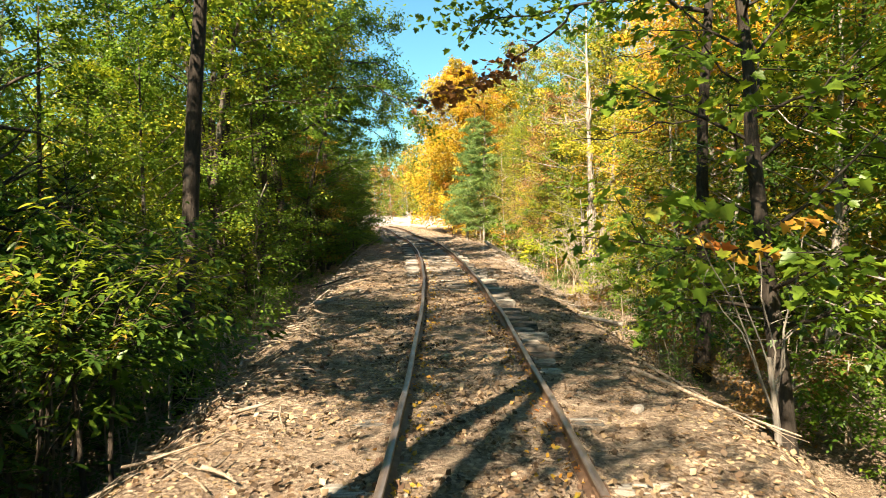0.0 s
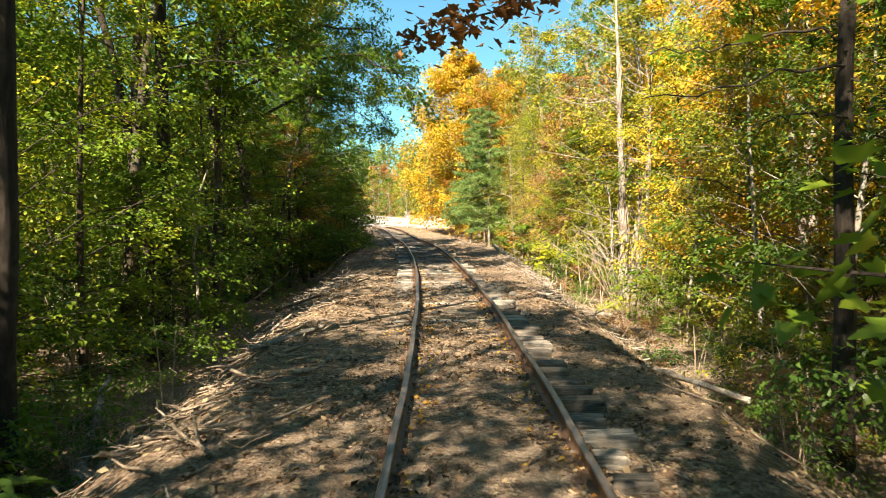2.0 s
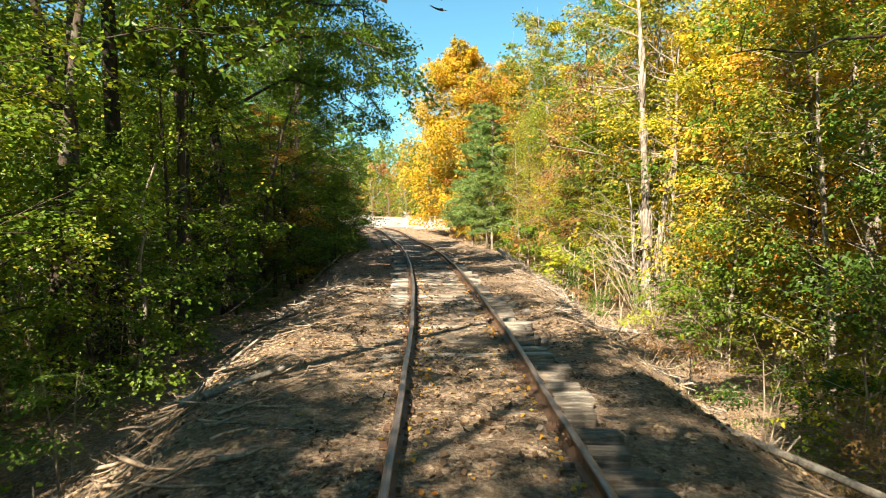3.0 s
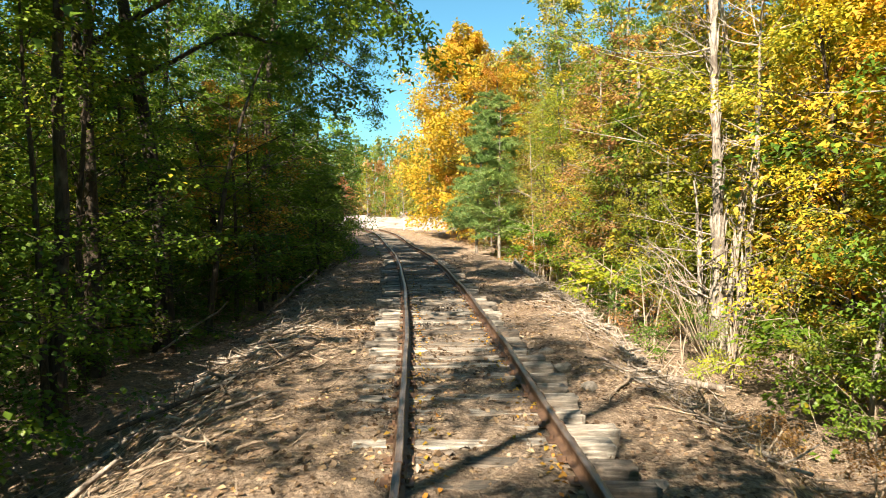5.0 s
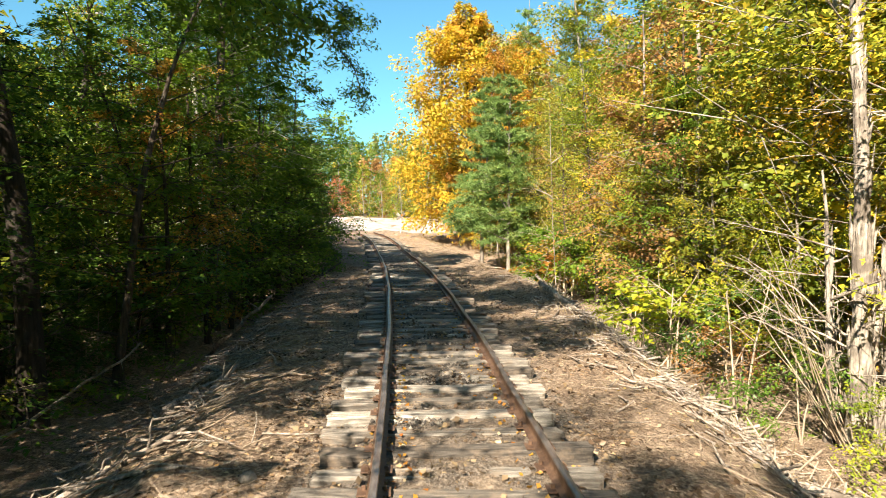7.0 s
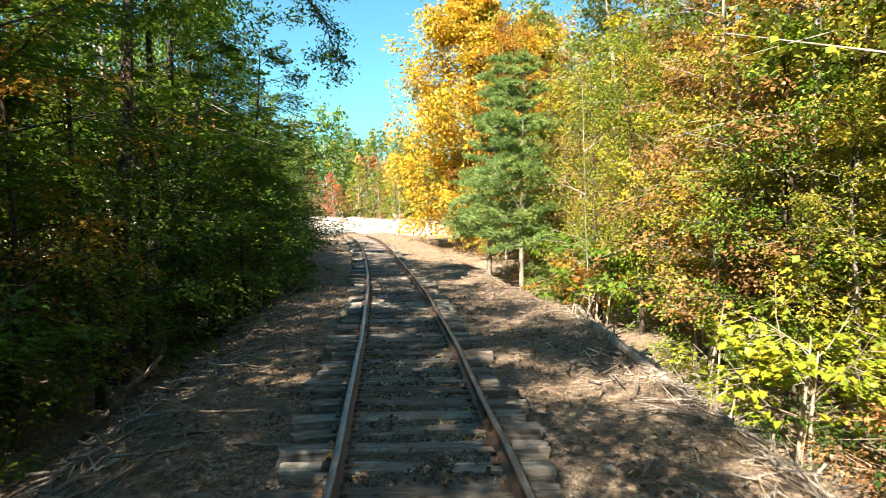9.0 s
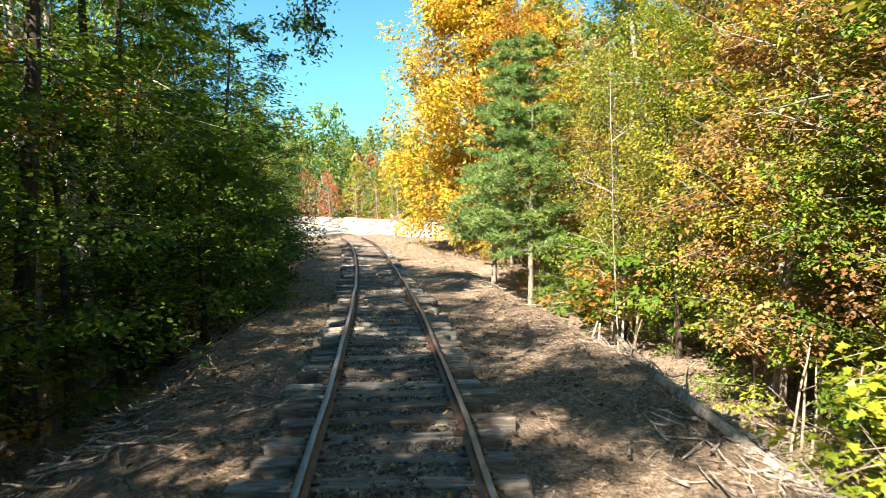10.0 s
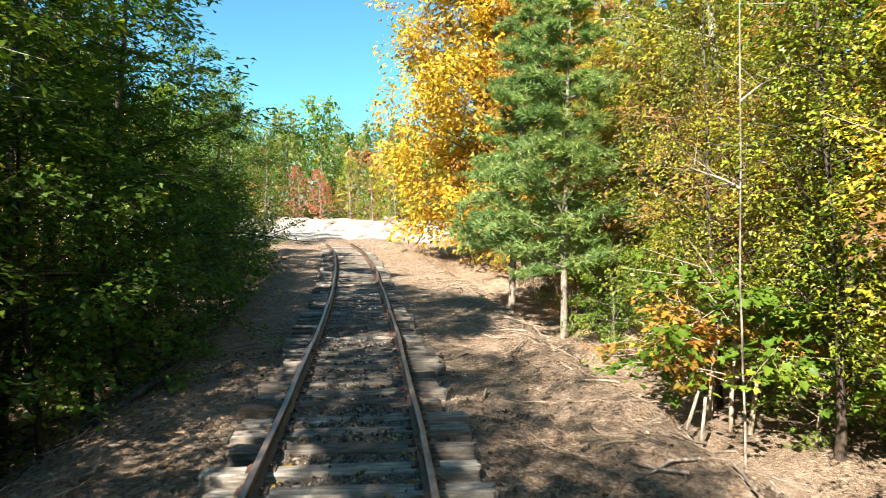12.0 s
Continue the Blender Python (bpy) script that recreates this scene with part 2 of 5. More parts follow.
def tz(y):
    """Height of the track, which dips a little."""
    y = np.asarray(y, float)
    return -0.2 * np.exp(-((y - 57) / 9.0) ** 2) - 0.02 * np.exp(-((y - 24) / 6.0) ** 2)


def smooth(a, b, v):
    k = np.clip((v - a) / (b - a), 0, 1)
    return k * k * (3 - 2 * k)


def waves(x, y, seed, size):
    r = np.random.RandomState(seed)
    s = 0
    for _ in range(7):
        a, p, k = r.rand() * 6.28, r.rand() * 6.28, (0.6 + r.rand()) * 6.28 / size
        s = s + np.sin(k * (x * math.cos(a) + y * math.sin(a)) + p)
    return s / 7


def gz(x, y):
    """Height of the ground."""
    x, y = np.asarray(x, float), np.asarray(y, float)
    u = x - cx(y)
    edge = 0.35 * waves(x * 0, y, 3, 7.0)
    end = smooth(66, 82, y)
    wide = 1.1 * smooth(22, 42, y)
    right = smooth(2.2 + edge + wide, 4.9 + edge + wide, u) * (-1.75 + 0.25 * waves(x, y, 5, 9))
    left = smooth(2.3 - edge, 5.6 - edge, -u) * (-1.5 - 0.5 * (1 - smooth(8, 16, y)) + 0.3 * waves(x, y, 6, 9))
    rise = 0.9 * smooth(7, 22, np.abs(u)) + 2.5 * smooth(25, 120, np.abs(u))
    z = (right + left) * (1 - 0.85 * end) + rise * (1 - 0.8 * end)
    # bed: earth over the ties at first, sunk between them further on, lower still round their ends
    bare = np.where(u > 0.85, smooth(6, 15, y), np.where(u > -0.85, smooth(7, 34, y), smooth(19, 33, y)))
    bed = 1 - smooth(0.8, 1.0, np.abs(u))
    z = z + bed * (0.012 - 0.066 * bare) + (1 - bed) * (-0.01 - 0.16 * bare * (1 - smooth(2.2, 3.8, np.abs(u))))
    z = z + bed * 0.035 * waves(x, y, 13, 0.9) * smooth(6, 16, y) * (1 - 0.3 * smooth(34, 46, y))
    rough = smooth(1.2, 3.4, np.abs(u))
    z = z + 0.026 * waves(x, y, 8, 0.9) + 0.018 * waves(x, y, 9, 0.35) + rough * (0.13 * waves(x, y, 10, 2.1) + 0.06 * waves(x, y, 11, 0.7)) + 0.12 * smooth(6, 12, np.abs(u)) * waves(x, y, 12, 4)
    return z + tz(y) * (1 - end) + 1.3 * smooth(102, 134, y) + 5 * smooth(150, 420, y)


def mesh_of(name, verts, faces, mats, smooth_faces=False, index=None):
    me = bpy.data.meshes.new(name)
    me.from_pydata(verts if isinstance(verts, list) else verts.tolist(), [], faces if isinstance(faces, list) else faces.tolist())
    for m in mats:
        me.materials.append(m)
    if index is not None:
        me.polygons.foreach_set("material_index", index)
    if smooth_faces:
        me.polygons.foreach_set("use_smooth", [True] * len(me.polygons))
    return me


def grid_faces(nx, ny):
    i = np.arange((nx - 1) * (ny - 1))
    a = (i // (nx - 1)) * nx + i % (nx - 1)
    return np.stack([a, a + 1, a + nx + 1, a + nx], 1)


def part(name, data, parent, label=""):
    ob = new(name, data)
    ob.parent = parent
    return tagged(ob, label)


def stretch(lo, hi, step, far, grow=1.35):
    v = list(np.arange(lo, hi + 1e-6, step))
    s = step
    while v[-1] < far:
        s *= grow
        v.append(v[-1] + s)
    s = step
    while v[0] > -far:
        s *= grow
        v.insert(0, v[0] - s)
    return np.array(v)


gx, gy = stretch(-6.0, 6.0, 0.14, 900), stretch(-2.0, 82, 0.22, 900)
X, Y = np.meshgrid(gx, gy)
XT = X + cx(np.clip(Y, -6, 84)) * np.exp(-(X / 30) ** 2)
ground_data = mesh_of("ground", np.stack([XT.ravel(), Y.ravel(), gz(XT, Y).ravel()], 1), grid_faces(len(gx), len(gy)), [LITTER], True)
side = np.abs(XT - cx(Y)) + 0.25 * waves(XT, Y, 17, 1.1)
cinders = (1 - smooth(1.1, 1.7, side)) * smooth(14, 32, Y) * (1 - smooth(76, 82, Y))
ground_data.attributes.new("cinders", 'FLOAT', 'POINT').data.foreach_set("value", cinders.ravel().astype(np.float32))
ground = new("ground", ground_data)
tagged(ground, "brown leaf-strewn earth bank under autumn woods", "ground", kind="structure")

# pale gravel road that crosses beyond the end of the visible rails
ry, rx = np.linspace(0, 1, 24), np.linspace(-60, 60, 120)
RX, RY = np.meshgrid(rx, ry)
middle = 109 - 0.12 * (RX + 6)
half = 17 - 6 * smooth(-2, 14, RX) + 1.5 * waves(RX, RX * 0, 21, 14)
RYY = middle + (RY - 0.5) * 2 * half
road = new("road", mesh_of("road", np.stack([RX.ravel(), RYY.ravel(), (gz(RX, RYY) + 0.05 * np.sin(RY * math.pi) + 0.03 - 0.2 * (np.abs(RY - 0.5) > 0.49)).ravel()], 1), grid_faces(120, 24), [GRAVEL], True))
tagged(road, "pale sunlit gravel road crossing the track", "road", kind="structure")


# ---- track ----
def heading(y):
    return math.atan2(float(cx(y + 0.5) - cx(y - 0.5)), 1.0)


def at_track(y, side, z):
    a = heading(y)
    return Vector((float(cx(y)) + side * math.cos(a), y - side * math.sin(a), z + float(tz(y))))


# half outline of a rail: foot, web and head
PROFILE = [(0.066, 0.0), (0.066, 0.009), (0.02, 0.024), (0.009, 0.036), (0.009, 0.1), (0.03, 0.114), (0.034, 0.136), (0.027, 0.146), (0.0, 0.149)]
PROFILE = PROFILE + [(-a, b) for a, b in PROFILE[-2::-1]]


def rail_bar(side, y0, y1, seed):
    n = 26
    verts, faces, idx = [], [], []
    k = len(PROFILE)
    for i in range(n):
        y = y0 + (y1 - y0) * i / (n - 1)
        w = 0.008 * math.sin(y * 0.9 + seed) + 0.003 * math.sin(y * 2.3 + 2 * seed)
        h = 0.008 * math.sin(y * 0.8 + seed * 1.7)
        for a, b in PROFILE:
            verts.append(tuple(at_track(y, side + w + a, 0.004 + b + h)))
    for i in range(n - 1):
        for j in range(k):
            faces.append((i * k + j, (i + 1) * k + j, (i + 1) * k + (j + 1) % k, i * k + (j + 1) % k))
            idx.append(1 if 6 <= j <= 9 else 0)
    faces += [tuple(range(k)), tuple(range((n - 1) * k, n * k))[::-1]]
    idx += [0, 0]
    return mesh_of("rail", verts, faces, [RAIL, RAIL_TOP], False, idx)


def box_data(name, size, mat, bevel=0.004):
    bm = bmesh.new()
    bmesh.ops.create_cube(bm, size=1.0)
    bmesh.ops.scale(bm, vec=size, verts=bm.verts)
    if bevel:
        bmesh.ops.bevel(bm, geom=list(bm.edges), offset=bevel, segments=1, affect='EDGES')
    me = bpy.data.meshes.new(name)
    bm.to_mesh(me)
    bm.free()
    me.materials.append(mat)
    return me


def bolt_data():
    bm = bmesh.new()
    bmesh.ops.create_cone(bm, cap_ends=True, segments=6, radius1=0.018, radius2=0.016, depth=0.03)
    me = bpy.data.meshes.new("bolt")
    bm.to_mesh(me)
    bm.free()
    me.materials.append(RAIL)
    return me


JOINT, BOLT = box_data("joint_bar", (0.022, 0.6, 0.062), RAIL), bolt_data()
GAUGE = 0.7525
for side in (-GAUGE, GAUGE):
    y0 = -4.0 + (0.0 if side < 0 else 4.6)
    cuts = [-5.0] + [c for c in np.arange(y0 + 4, 82, 9.9)] + [82.0]
    for n, (a, b) in enumerate(zip(cuts[:-1], cuts[1:])):
        bar = tagged(new("rail", rail_bar(side, a, b - 0.006, n + (0 if side < 0 else 20))), "rust-brown steel rail spiked to old wooden ties", "rail", "rails of the track")
        if n:
            for s in (-1, 1):
                j = part("joint_bar", JOINT, bar, "rusted steel joint bar")
                j.matrix_basis = Matrix.Translation(at_track(a, side + s * 0.024, 0.07)) @ pose(0, 0, 0, 0, 0, -math.degrees(heading(a)))
                for q in (-0.2, -0.07, 0.07, 0.2):
                    bo = part("bolt", BOLT, j)
                    bo.matrix_basis = pose(s * 0.02, q, 0, 0, 90, 0)


def tie_data(seed):
    """One weathered sleeper: a worn beam with split, rounded ends."""
    r = random.Random(seed)
    bm = bmesh.new()
    L, W, H = 2.52 + r.uniform(-0.1, 0.12), 0.215 + r.uniform(-0.02, 0.025), 0.17
    ring = 8
    cols = []
    xs = [-0.5, -0.49, -0.42, -0.3, -0.15, 0.0, 0.15, 0.3, 0.42, 0.49, 0.5]
    for i, k in enumerate(xs):
        tip = 0.9 if i in (0, len(xs) - 1) else 1.0
        ring_v = []
        for a, b in ((-0.5, -1), (0.5, -1), (0.5, -0.14), (0.4, 0), (0.12, r.uniform(-0.06, 0.02)), (-0.14, r.uniform(-0.1, 0.02)), (-0.4, 0), (-0.5, -0.14)):
            ring_v.append(bm.verts.new((k * L + r.uniform(-0.02, 0.02) * (1 if abs(k) > 0.45 else 0), a * W * tip + r.uniform(-0.007, 0.007), b * H * (tip if b < 0 else 1) + r.uniform(-0.009, 0.004) - (0.012 if tip < 1 and b > -0.5 else 0))))
        cols.append(ring_v)
    for p, q in zip(cols[:-1], cols[1:]):
        for j in range(ring):
            bm.faces.new((p[j], q[j], q[(j + 1) % ring], p[(j + 1) % ring]))
    bm.faces.new(cols[0])
    bm.faces.new(cols[-1][::-1])
    bmesh.ops.recalc_face_normals(bm, faces=bm.faces)
    me = bpy.data.meshes.new("tie")
    bm.to_mesh(me)
    bm.free()
    me.materials.append(TIE)
    return me


TIES = [tie_data(i) for i in range(9)]
PLATE, SPIKE = box_data("tie_plate", (0.27, 0.17, 0.012), RAIL, 0.002), box_data("spike", (0.035, 0.022, 0.05), RAIL, 0.004)
rt = random.Random(4)
ty = -3.0
while ty < 81:
    a = heading(ty)
    tie = new("tie", TIES[rt.randrange(9)])
    sink = 0.035 * rt.random()
    off = rt.uniform(-0.13, 0.13)
    tie.matrix_basis = Matrix.Translation(at_track(ty, off, -sink)) @ pose(0, 0, 0, rt.uniform(-1.5, 1.5), rt.uniform(-0.5, 0.5), -math.degrees(a) + rt.uniform(-3.0, 3.0) + (180 if rt.random() < 0.5 else 0))
    tagged(tie, "weathered grey wooden railway tie half sunk in earth", "railway tie", "ties under the rails")
    flip = tie.matrix_basis.inverted()
    for side in (-GAUGE, GAUGE):
        spot = at_track(ty, side, 0.001)
        pl = part("tie_plate", PLATE, tie, "rusty steel tie plate")
        pl.matrix_basis = flip @ Matrix.Translation(spot) @ pose(0, 0, 0, 0, 0, -math.degrees(a))
        for s in (-1, 1):
            sp = part("spike", SPIKE, pl, "rusty spike")
            sp.matrix_basis = pose(s * 0.083, rt.uniform(-0.05, 0.05), 0.02)
    ty += 0.55 + rt.uniform(-0.07, 0.07)


# ---- plants ----
class Wood:
    """Collects tapered tubes into one mesh."""

    def __init__(self):
        self.v, self.f, self.n = [], [], 0

    def tube(self, pts, rad, sides=6):
        pts, rad = np.asarray(pts, float), np.asarray(rad, float)
        t = np.gradient(pts, axis=0)
        t /= np.linalg.norm(t, axis=1)[:, None] + 1e-9
        ref = np.array([0.13, 0.97, 0.2]) if abs(t[0][2]) > 0.7 else np.array([0.05, 0.1, 1.0])
        a = np.cross(t, ref)
        a /= np.linalg.norm(a, axis=1)[:, None] + 1e-9
        b = np.cross(t, a)
        ang = np.linspace(0, 2 * math.pi, sides, endpoint=False)
        ring = pts[:, None] + rad[:, None, None] * (a[:, None] * np.cos(ang)[None, :, None] + b[:, None] * np.sin(ang)[None, :, None])
        self.v.append(ring.reshape(-1, 3))
        i = np.arange(len(pts) - 1)[:, None] * sides
        j = np.arange(sides)[None]
        k = (j + 1) % sides
        self.f.append(np.stack([i + j, i + k, i + sides + k, i + sides + j], 2).reshape(-1, 4) + self.n)
        self.n += len(pts) * sides

    def data(self, name, mat):
        return mesh_of(name, np.concatenate(self.v), np.concatenate(self.f), [mat], True)


def curl(p, d, length, n, rng, wild=0.12, lift=0.0):
    """A wandering line of n points that starts at p along d."""
    d = np.array(d, float) / np.linalg.norm(d)
    out = [np.array(p, float)]
    for _ in range(n - 1):
        d = d + rng.normal(0, wild, 3) + np.array([0, 0, lift])
        d /= np.linalg.norm(d)
        out.append(out[-1] + d * length / (n - 1))
    return np.array(out)


LOBED = [(0, 0), (0.16, 0.1), (0.44, 0.06), (0.34, 0.3), (0.5, 0.56), (0.24, 0.54), (0.2, 0.72), (0, 1.0), (-0.2, 0.72), (-0.24, 0.54), (-0.5, 0.56), (-0.34, 0.3), (-0.44, 0.06), (-0.16, 0.1)]


def leaves_data(name, pos, size, mat, rng, flat=0.5, shape="oval", toward=None, droop=0.42):
    """Many small leaves as one mesh; each is a folded blade of its own."""
    n = len(pos)
    s = size * rng.uniform(0.65, 1.25, n)
    az = rng.uniform(0, 2 * math.pi, n)
    if toward is not None:
        az = np.arctan2(toward[:, 1], toward[:, 0]) + rng.normal(0, 0.7, n)
    ahead = np.stack([np.cos(az), np.sin(az), rng.normal(-droop, flat, n)], 1)
    ahead /= np.linalg.norm(ahead, axis=1)[:, None]
    up = np.stack([rng.normal(0, flat, n), rng.normal(0, flat, n), np.ones(n)], 1)
    across = np.cross(ahead, up)
    across /= np.linalg.norm(across, axis=1)[:, None] + 1e-9
    up = np.cross(across, ahead)
    if shape == "lobed":
        base = np.array([(x, y, 0.22 * abs(x)) for x, y in LOBED])
        base = np.concatenate([base, [[0, 0.35, -0.03]]])
        k = len(LOBED)
        tri = np.array([(k, i, (i + 1) % k) for i in range(k)])
    elif shape == "dart":
        base = np.array([(0.0, 0, 0), (0.4, 0.52, 0.1), (-0.24, 1.05, -0.05)])
        tri = np.array([(0, 1, 2)])
    elif shape == "trident":
        base = np.array([(0, 0, 0), (0.5, 0.42, 0.12), (0.17, 0.55, 0.02), (0, 1.0, -0.06), (-0.17, 0.55, 0.02), (-0.5, 0.42, 0.12)])
        tri = np.array([(0, 1, 2), (0, 2, 4), (2, 3, 4), (0, 4, 5)])
    elif shape == "needle":
        base = np.array([(-0.025, 0, 0), (0.025, 0, 0), (0, 1, 0)])
        tri = np.array([(0, 1, 2)])
    elif shape == "long":
        base = np.array([(0, 0, 0), (0.17, 0.35, 0.05), (0.13, 0.7, 0.03), (0, 1.05, -0.06), (-0.13, 0.7, 0.03), (-0.17, 0.35, 0.05), (0, 0.5, 0.0)])
        tri = np.array([(6, i, (i + 1) % 6) for i in range(6)])
    else:
        base = np.array([(0, 0, 0), (0.4, 0.45, 0.1), (0, 1, -0.05), (-0.4, 0.55, 0.08)])
        tri = np.array([(0, 1, 2), (0, 2, 3)])
    v = pos[:, None] + s[:, None, None] * (base[None, :, 0, None] * across[:, None] + base[None, :, 1, None] * ahead[:, None] + base[None, :, 2, None] * up[:, None])
    f = (tri[None] + (np.arange(n) * len(base))[:, None, None]).reshape(-1, 3)
    me = bpy.data.meshes.new(name)
    me.vertices.add(n * len(base))
    me.vertices.foreach_set("co", v.reshape(-1).astype(np.float32))
    me.loops.add(len(f) * 3)
    me.loops.foreach_set("vertex_index", f.reshape(-1).astype(np.int32))
    me.polygons.add(len(f))
    me.polygons.foreach_set("loop_start", np.arange(0, len(f) * 3, 3, dtype=np.int32))
    me.update(calc_edges=True)
    me.materials.append(mat)
    return me


def broadleaf(seed, H, R, low, leaves, size, trunk_r, bark, tint, limbs=22, flat=0.45, shape="oval", lean=(0, 0), bare=0.0, stems=1, twigs=True, wild=0.035, sprays=6, puff=0.12, boughs=True, droop=0.42, level=0.0):
    """Trunk and crown of a broadleaf tree: height H, crown radius R from height low upwards."""
    rng = np.random.RandomState(seed)
    wood = Wood()
    spots, outs = [], []
    for st in range(stems):
        d = np.array([lean[0] + rng.normal(0, 0.03) + (0.12 * (st - 0.5) if stems > 1 else 0), lean[1] + rng.normal(0, 0.03), 1])
        trunk = curl((0.25 * st * (1 if stems > 1 else 0), 0, -0.3), d, H * (1 - 0.12 * st), 14, rng, wild, 0.02)
        k = np.linspace(0, 1, 14)
        rad = trunk_r * (1 - k) ** 0.8 * 0.95 + 0.012
        rad[0] *= 1.5
        rad[1] *= 1.1
        wood.tube(trunk, rad, 9)
        m = limbs // stems
        for i in range(m):
            h = low / H + (0.97 - low / H) * (i + rng.uniform(0, 0.8)) / m
            p = np.array([np.interp(h, k, trunk[:, c]) for c in range(3)])
            a = i * 2.4 + rng.uniform(-0.5, 0.5)
            g = (h - low / H) / (1 - low / H)
            reach = R * (0.55 + 0.75 * math.sin(math.pi * min(1, 0.15 + 0.85 * g) ** 0.9)) * rng.uniform(0.6, 1.15) * (0.35 + 0.65 * (1 - g ** 3))
            rise = (0.25 + 0.75 * g) * (1 - level) + rng.uniform(-0.15, 0.2)
            limb = curl(p, (math.cos(a), math.sin(a), rise), reach, 7, rng, 0.13, 0.0)
            r0 = max(0.012, 0.32 * np.interp(h, k, rad))
            if boughs:
                wood.tube(limb[::2], np.linspace(r0, 0.006, 4), 4)
            if rng.rand() < bare:
                continue
            for q in range(sprays):
                w = rng.uniform(0.25, 1.0)
                s0 = np.array([np.interp(w, np.linspace(0, 1, 7), limb[:, c]) for c in range(3)])
                side = rng.uniform(-1.3, 1.3)
                span = (0.42 + 0.3 * reach) * rng.uniform(0.7, 1.3)
                tw = curl(s0, (math.cos(a + side), math.sin(a + side), rng.uniform(-0.22, 0.25)), span, 4, rng, 0.2, -0.03)
                if twigs:
                    wood.tube(tw[::3], [0.35 * r0 + 0.004, 0.004], 3)
                # a flat fan of leaves on both sides of the twig
                n = max(40, int(1.15 * leaves / (limbs * sprays)))
                along = rng.uniform(0.0, 1.1, n)
                c = np.stack([np.interp(along, np.linspace(0, 1, 4), tw[:, i]) for i in range(3)], 1)
                d = tw[-1] - tw[0]
                d = d / np.linalg.norm(d)
                wide = np.cross(d, (rng.normal(0, 0.2), rng.normal(0, 0.2), 1.0))
                off = rng.uniform(-1, 1, n) * span * 0.42 * (1.15 - 0.6 * along)
                c = c + off[:, None] * wide + rng.normal(0, 1, (n, 3)) * np.array([0.06, 0.06, puff]) * span - np.abs(off)[:, None] * np.array([0, 0, 0.25])
                spots.append(c)
                outs.append(d[None] * 0.8 + np.sign(off)[:, None] * wide * 0.7)
    spots, outs = np.concatenate(spots), np.concatenate(outs)
    pick = rng.permutation(len(spots))[:leaves] if len(spots) >= leaves else rng.randint(0, len(spots), leaves)
    pos = spots[pick] + (rng.normal(0, 0.06, (leaves, 3)) if len(spots) < leaves else 0)
    return wood.data("trunk", bark), leaves_data("crown", pos, size, tint, rng, flat, shape, outs[pick], droop)


def pine(seed, H, R, low, tufts, per, size, trunk_r, bark, tint, droop=0.0, whorls=16, gaps=0.0):
    """White pine: level whorls of limbs that carry tufts of long needles."""
    rng = np.random.RandomState(seed)
    wood = Wood()
    trunk = curl((0, 0, -0.3), (rng.normal(0, 0.02), rng.normal(0, 0.02), 1), H, 12, rng, 0.02, 0.02)
    k = np.linspace(0, 1, 12)
    rad = trunk_r * (1 - k) ** 0.9 + 0.012
    wood.tube(trunk, rad, 8)
    spots, ways = [], []
    for i in range(whorls):
        h = low / H + (0.98 - low / H) * i / whorls
        p = np.array([np.interp(h, k, trunk[:, c]) for c in range(3)])
        for j in range(5):
            a = i * 0.9 + j * 1.257 + rng.uniform(-0.3, 0.3)
            reach = R * (1.05 - h) ** 0.75 * rng.uniform(0.6, 1.15)
            if gaps and rng.rand() < gaps:
                continue
            if gaps:
                reach *= rng.uniform(0.6, 1.25)
            limb = curl(p, (math.cos(a), math.sin(a), 0.12 + 0.3 * h - droop), reach, 6, rng, 0.17, 0.02)
            wood.tube(limb, np.linspace(0.02 + 0.012 * reach, 0.005, 6), 4)
            n = max(6, int(reach * tufts / (2.4 * whorls * R)))
            w = rng.uniform(0.3, 1.0, n)
            q = np.stack([np.interp(w, np.linspace(0, 1, 6), limb[:, c]) for c in range(3)], 1)
            spots.append(q + rng.normal(0, 1, (n, 3)) * np.array([0.22, 0.22, 0.07]) * (0.4 + 0.45 * reach))
            ways.append(np.repeat([[math.cos(a), math.sin(a), 0.25]], n, 0))
    spots, ways = np.concatenate(spots), np.concatenate(ways)
    pick = rng.permutation(len(spots))[:tufts]
    spots, ways = np.repeat(spots[pick], per, 0), np.repeat(ways[pick], per, 0)
    ways = ways + rng.normal(0, 0.55, ways.shape)
    return wood.data("trunk", bark), leaves_data("crown", spots, size, tint, rng, 0.5, "needle", ways, -0.25)


def tuft_pine(seed, H, R, low, tufts, per, size, width, trunk_r, bark, tint, droop=0.0, whorls=16, gaps=0.0):
    """As pine(), with broader blades for trees that stand far off."""
    a, b = pine(seed, H, R, low, tufts, per, size, trunk_r, bark, tint, droop, whorls, gaps)
    co = np.empty(len(b.vertices) * 3, np.float32)
    b.vertices.foreach_get("co", co)
    co = co.reshape(-1, 3, 3)
    mid = (co[:, 0] + co[:, 1]) / 2
    co[:, 0] = mid + (co[:, 0] - mid) * width
    co[:, 1] = mid + (co[:, 1] - mid) * width
    b.vertices.foreach_set("co", co.reshape(-1))
    return a, b


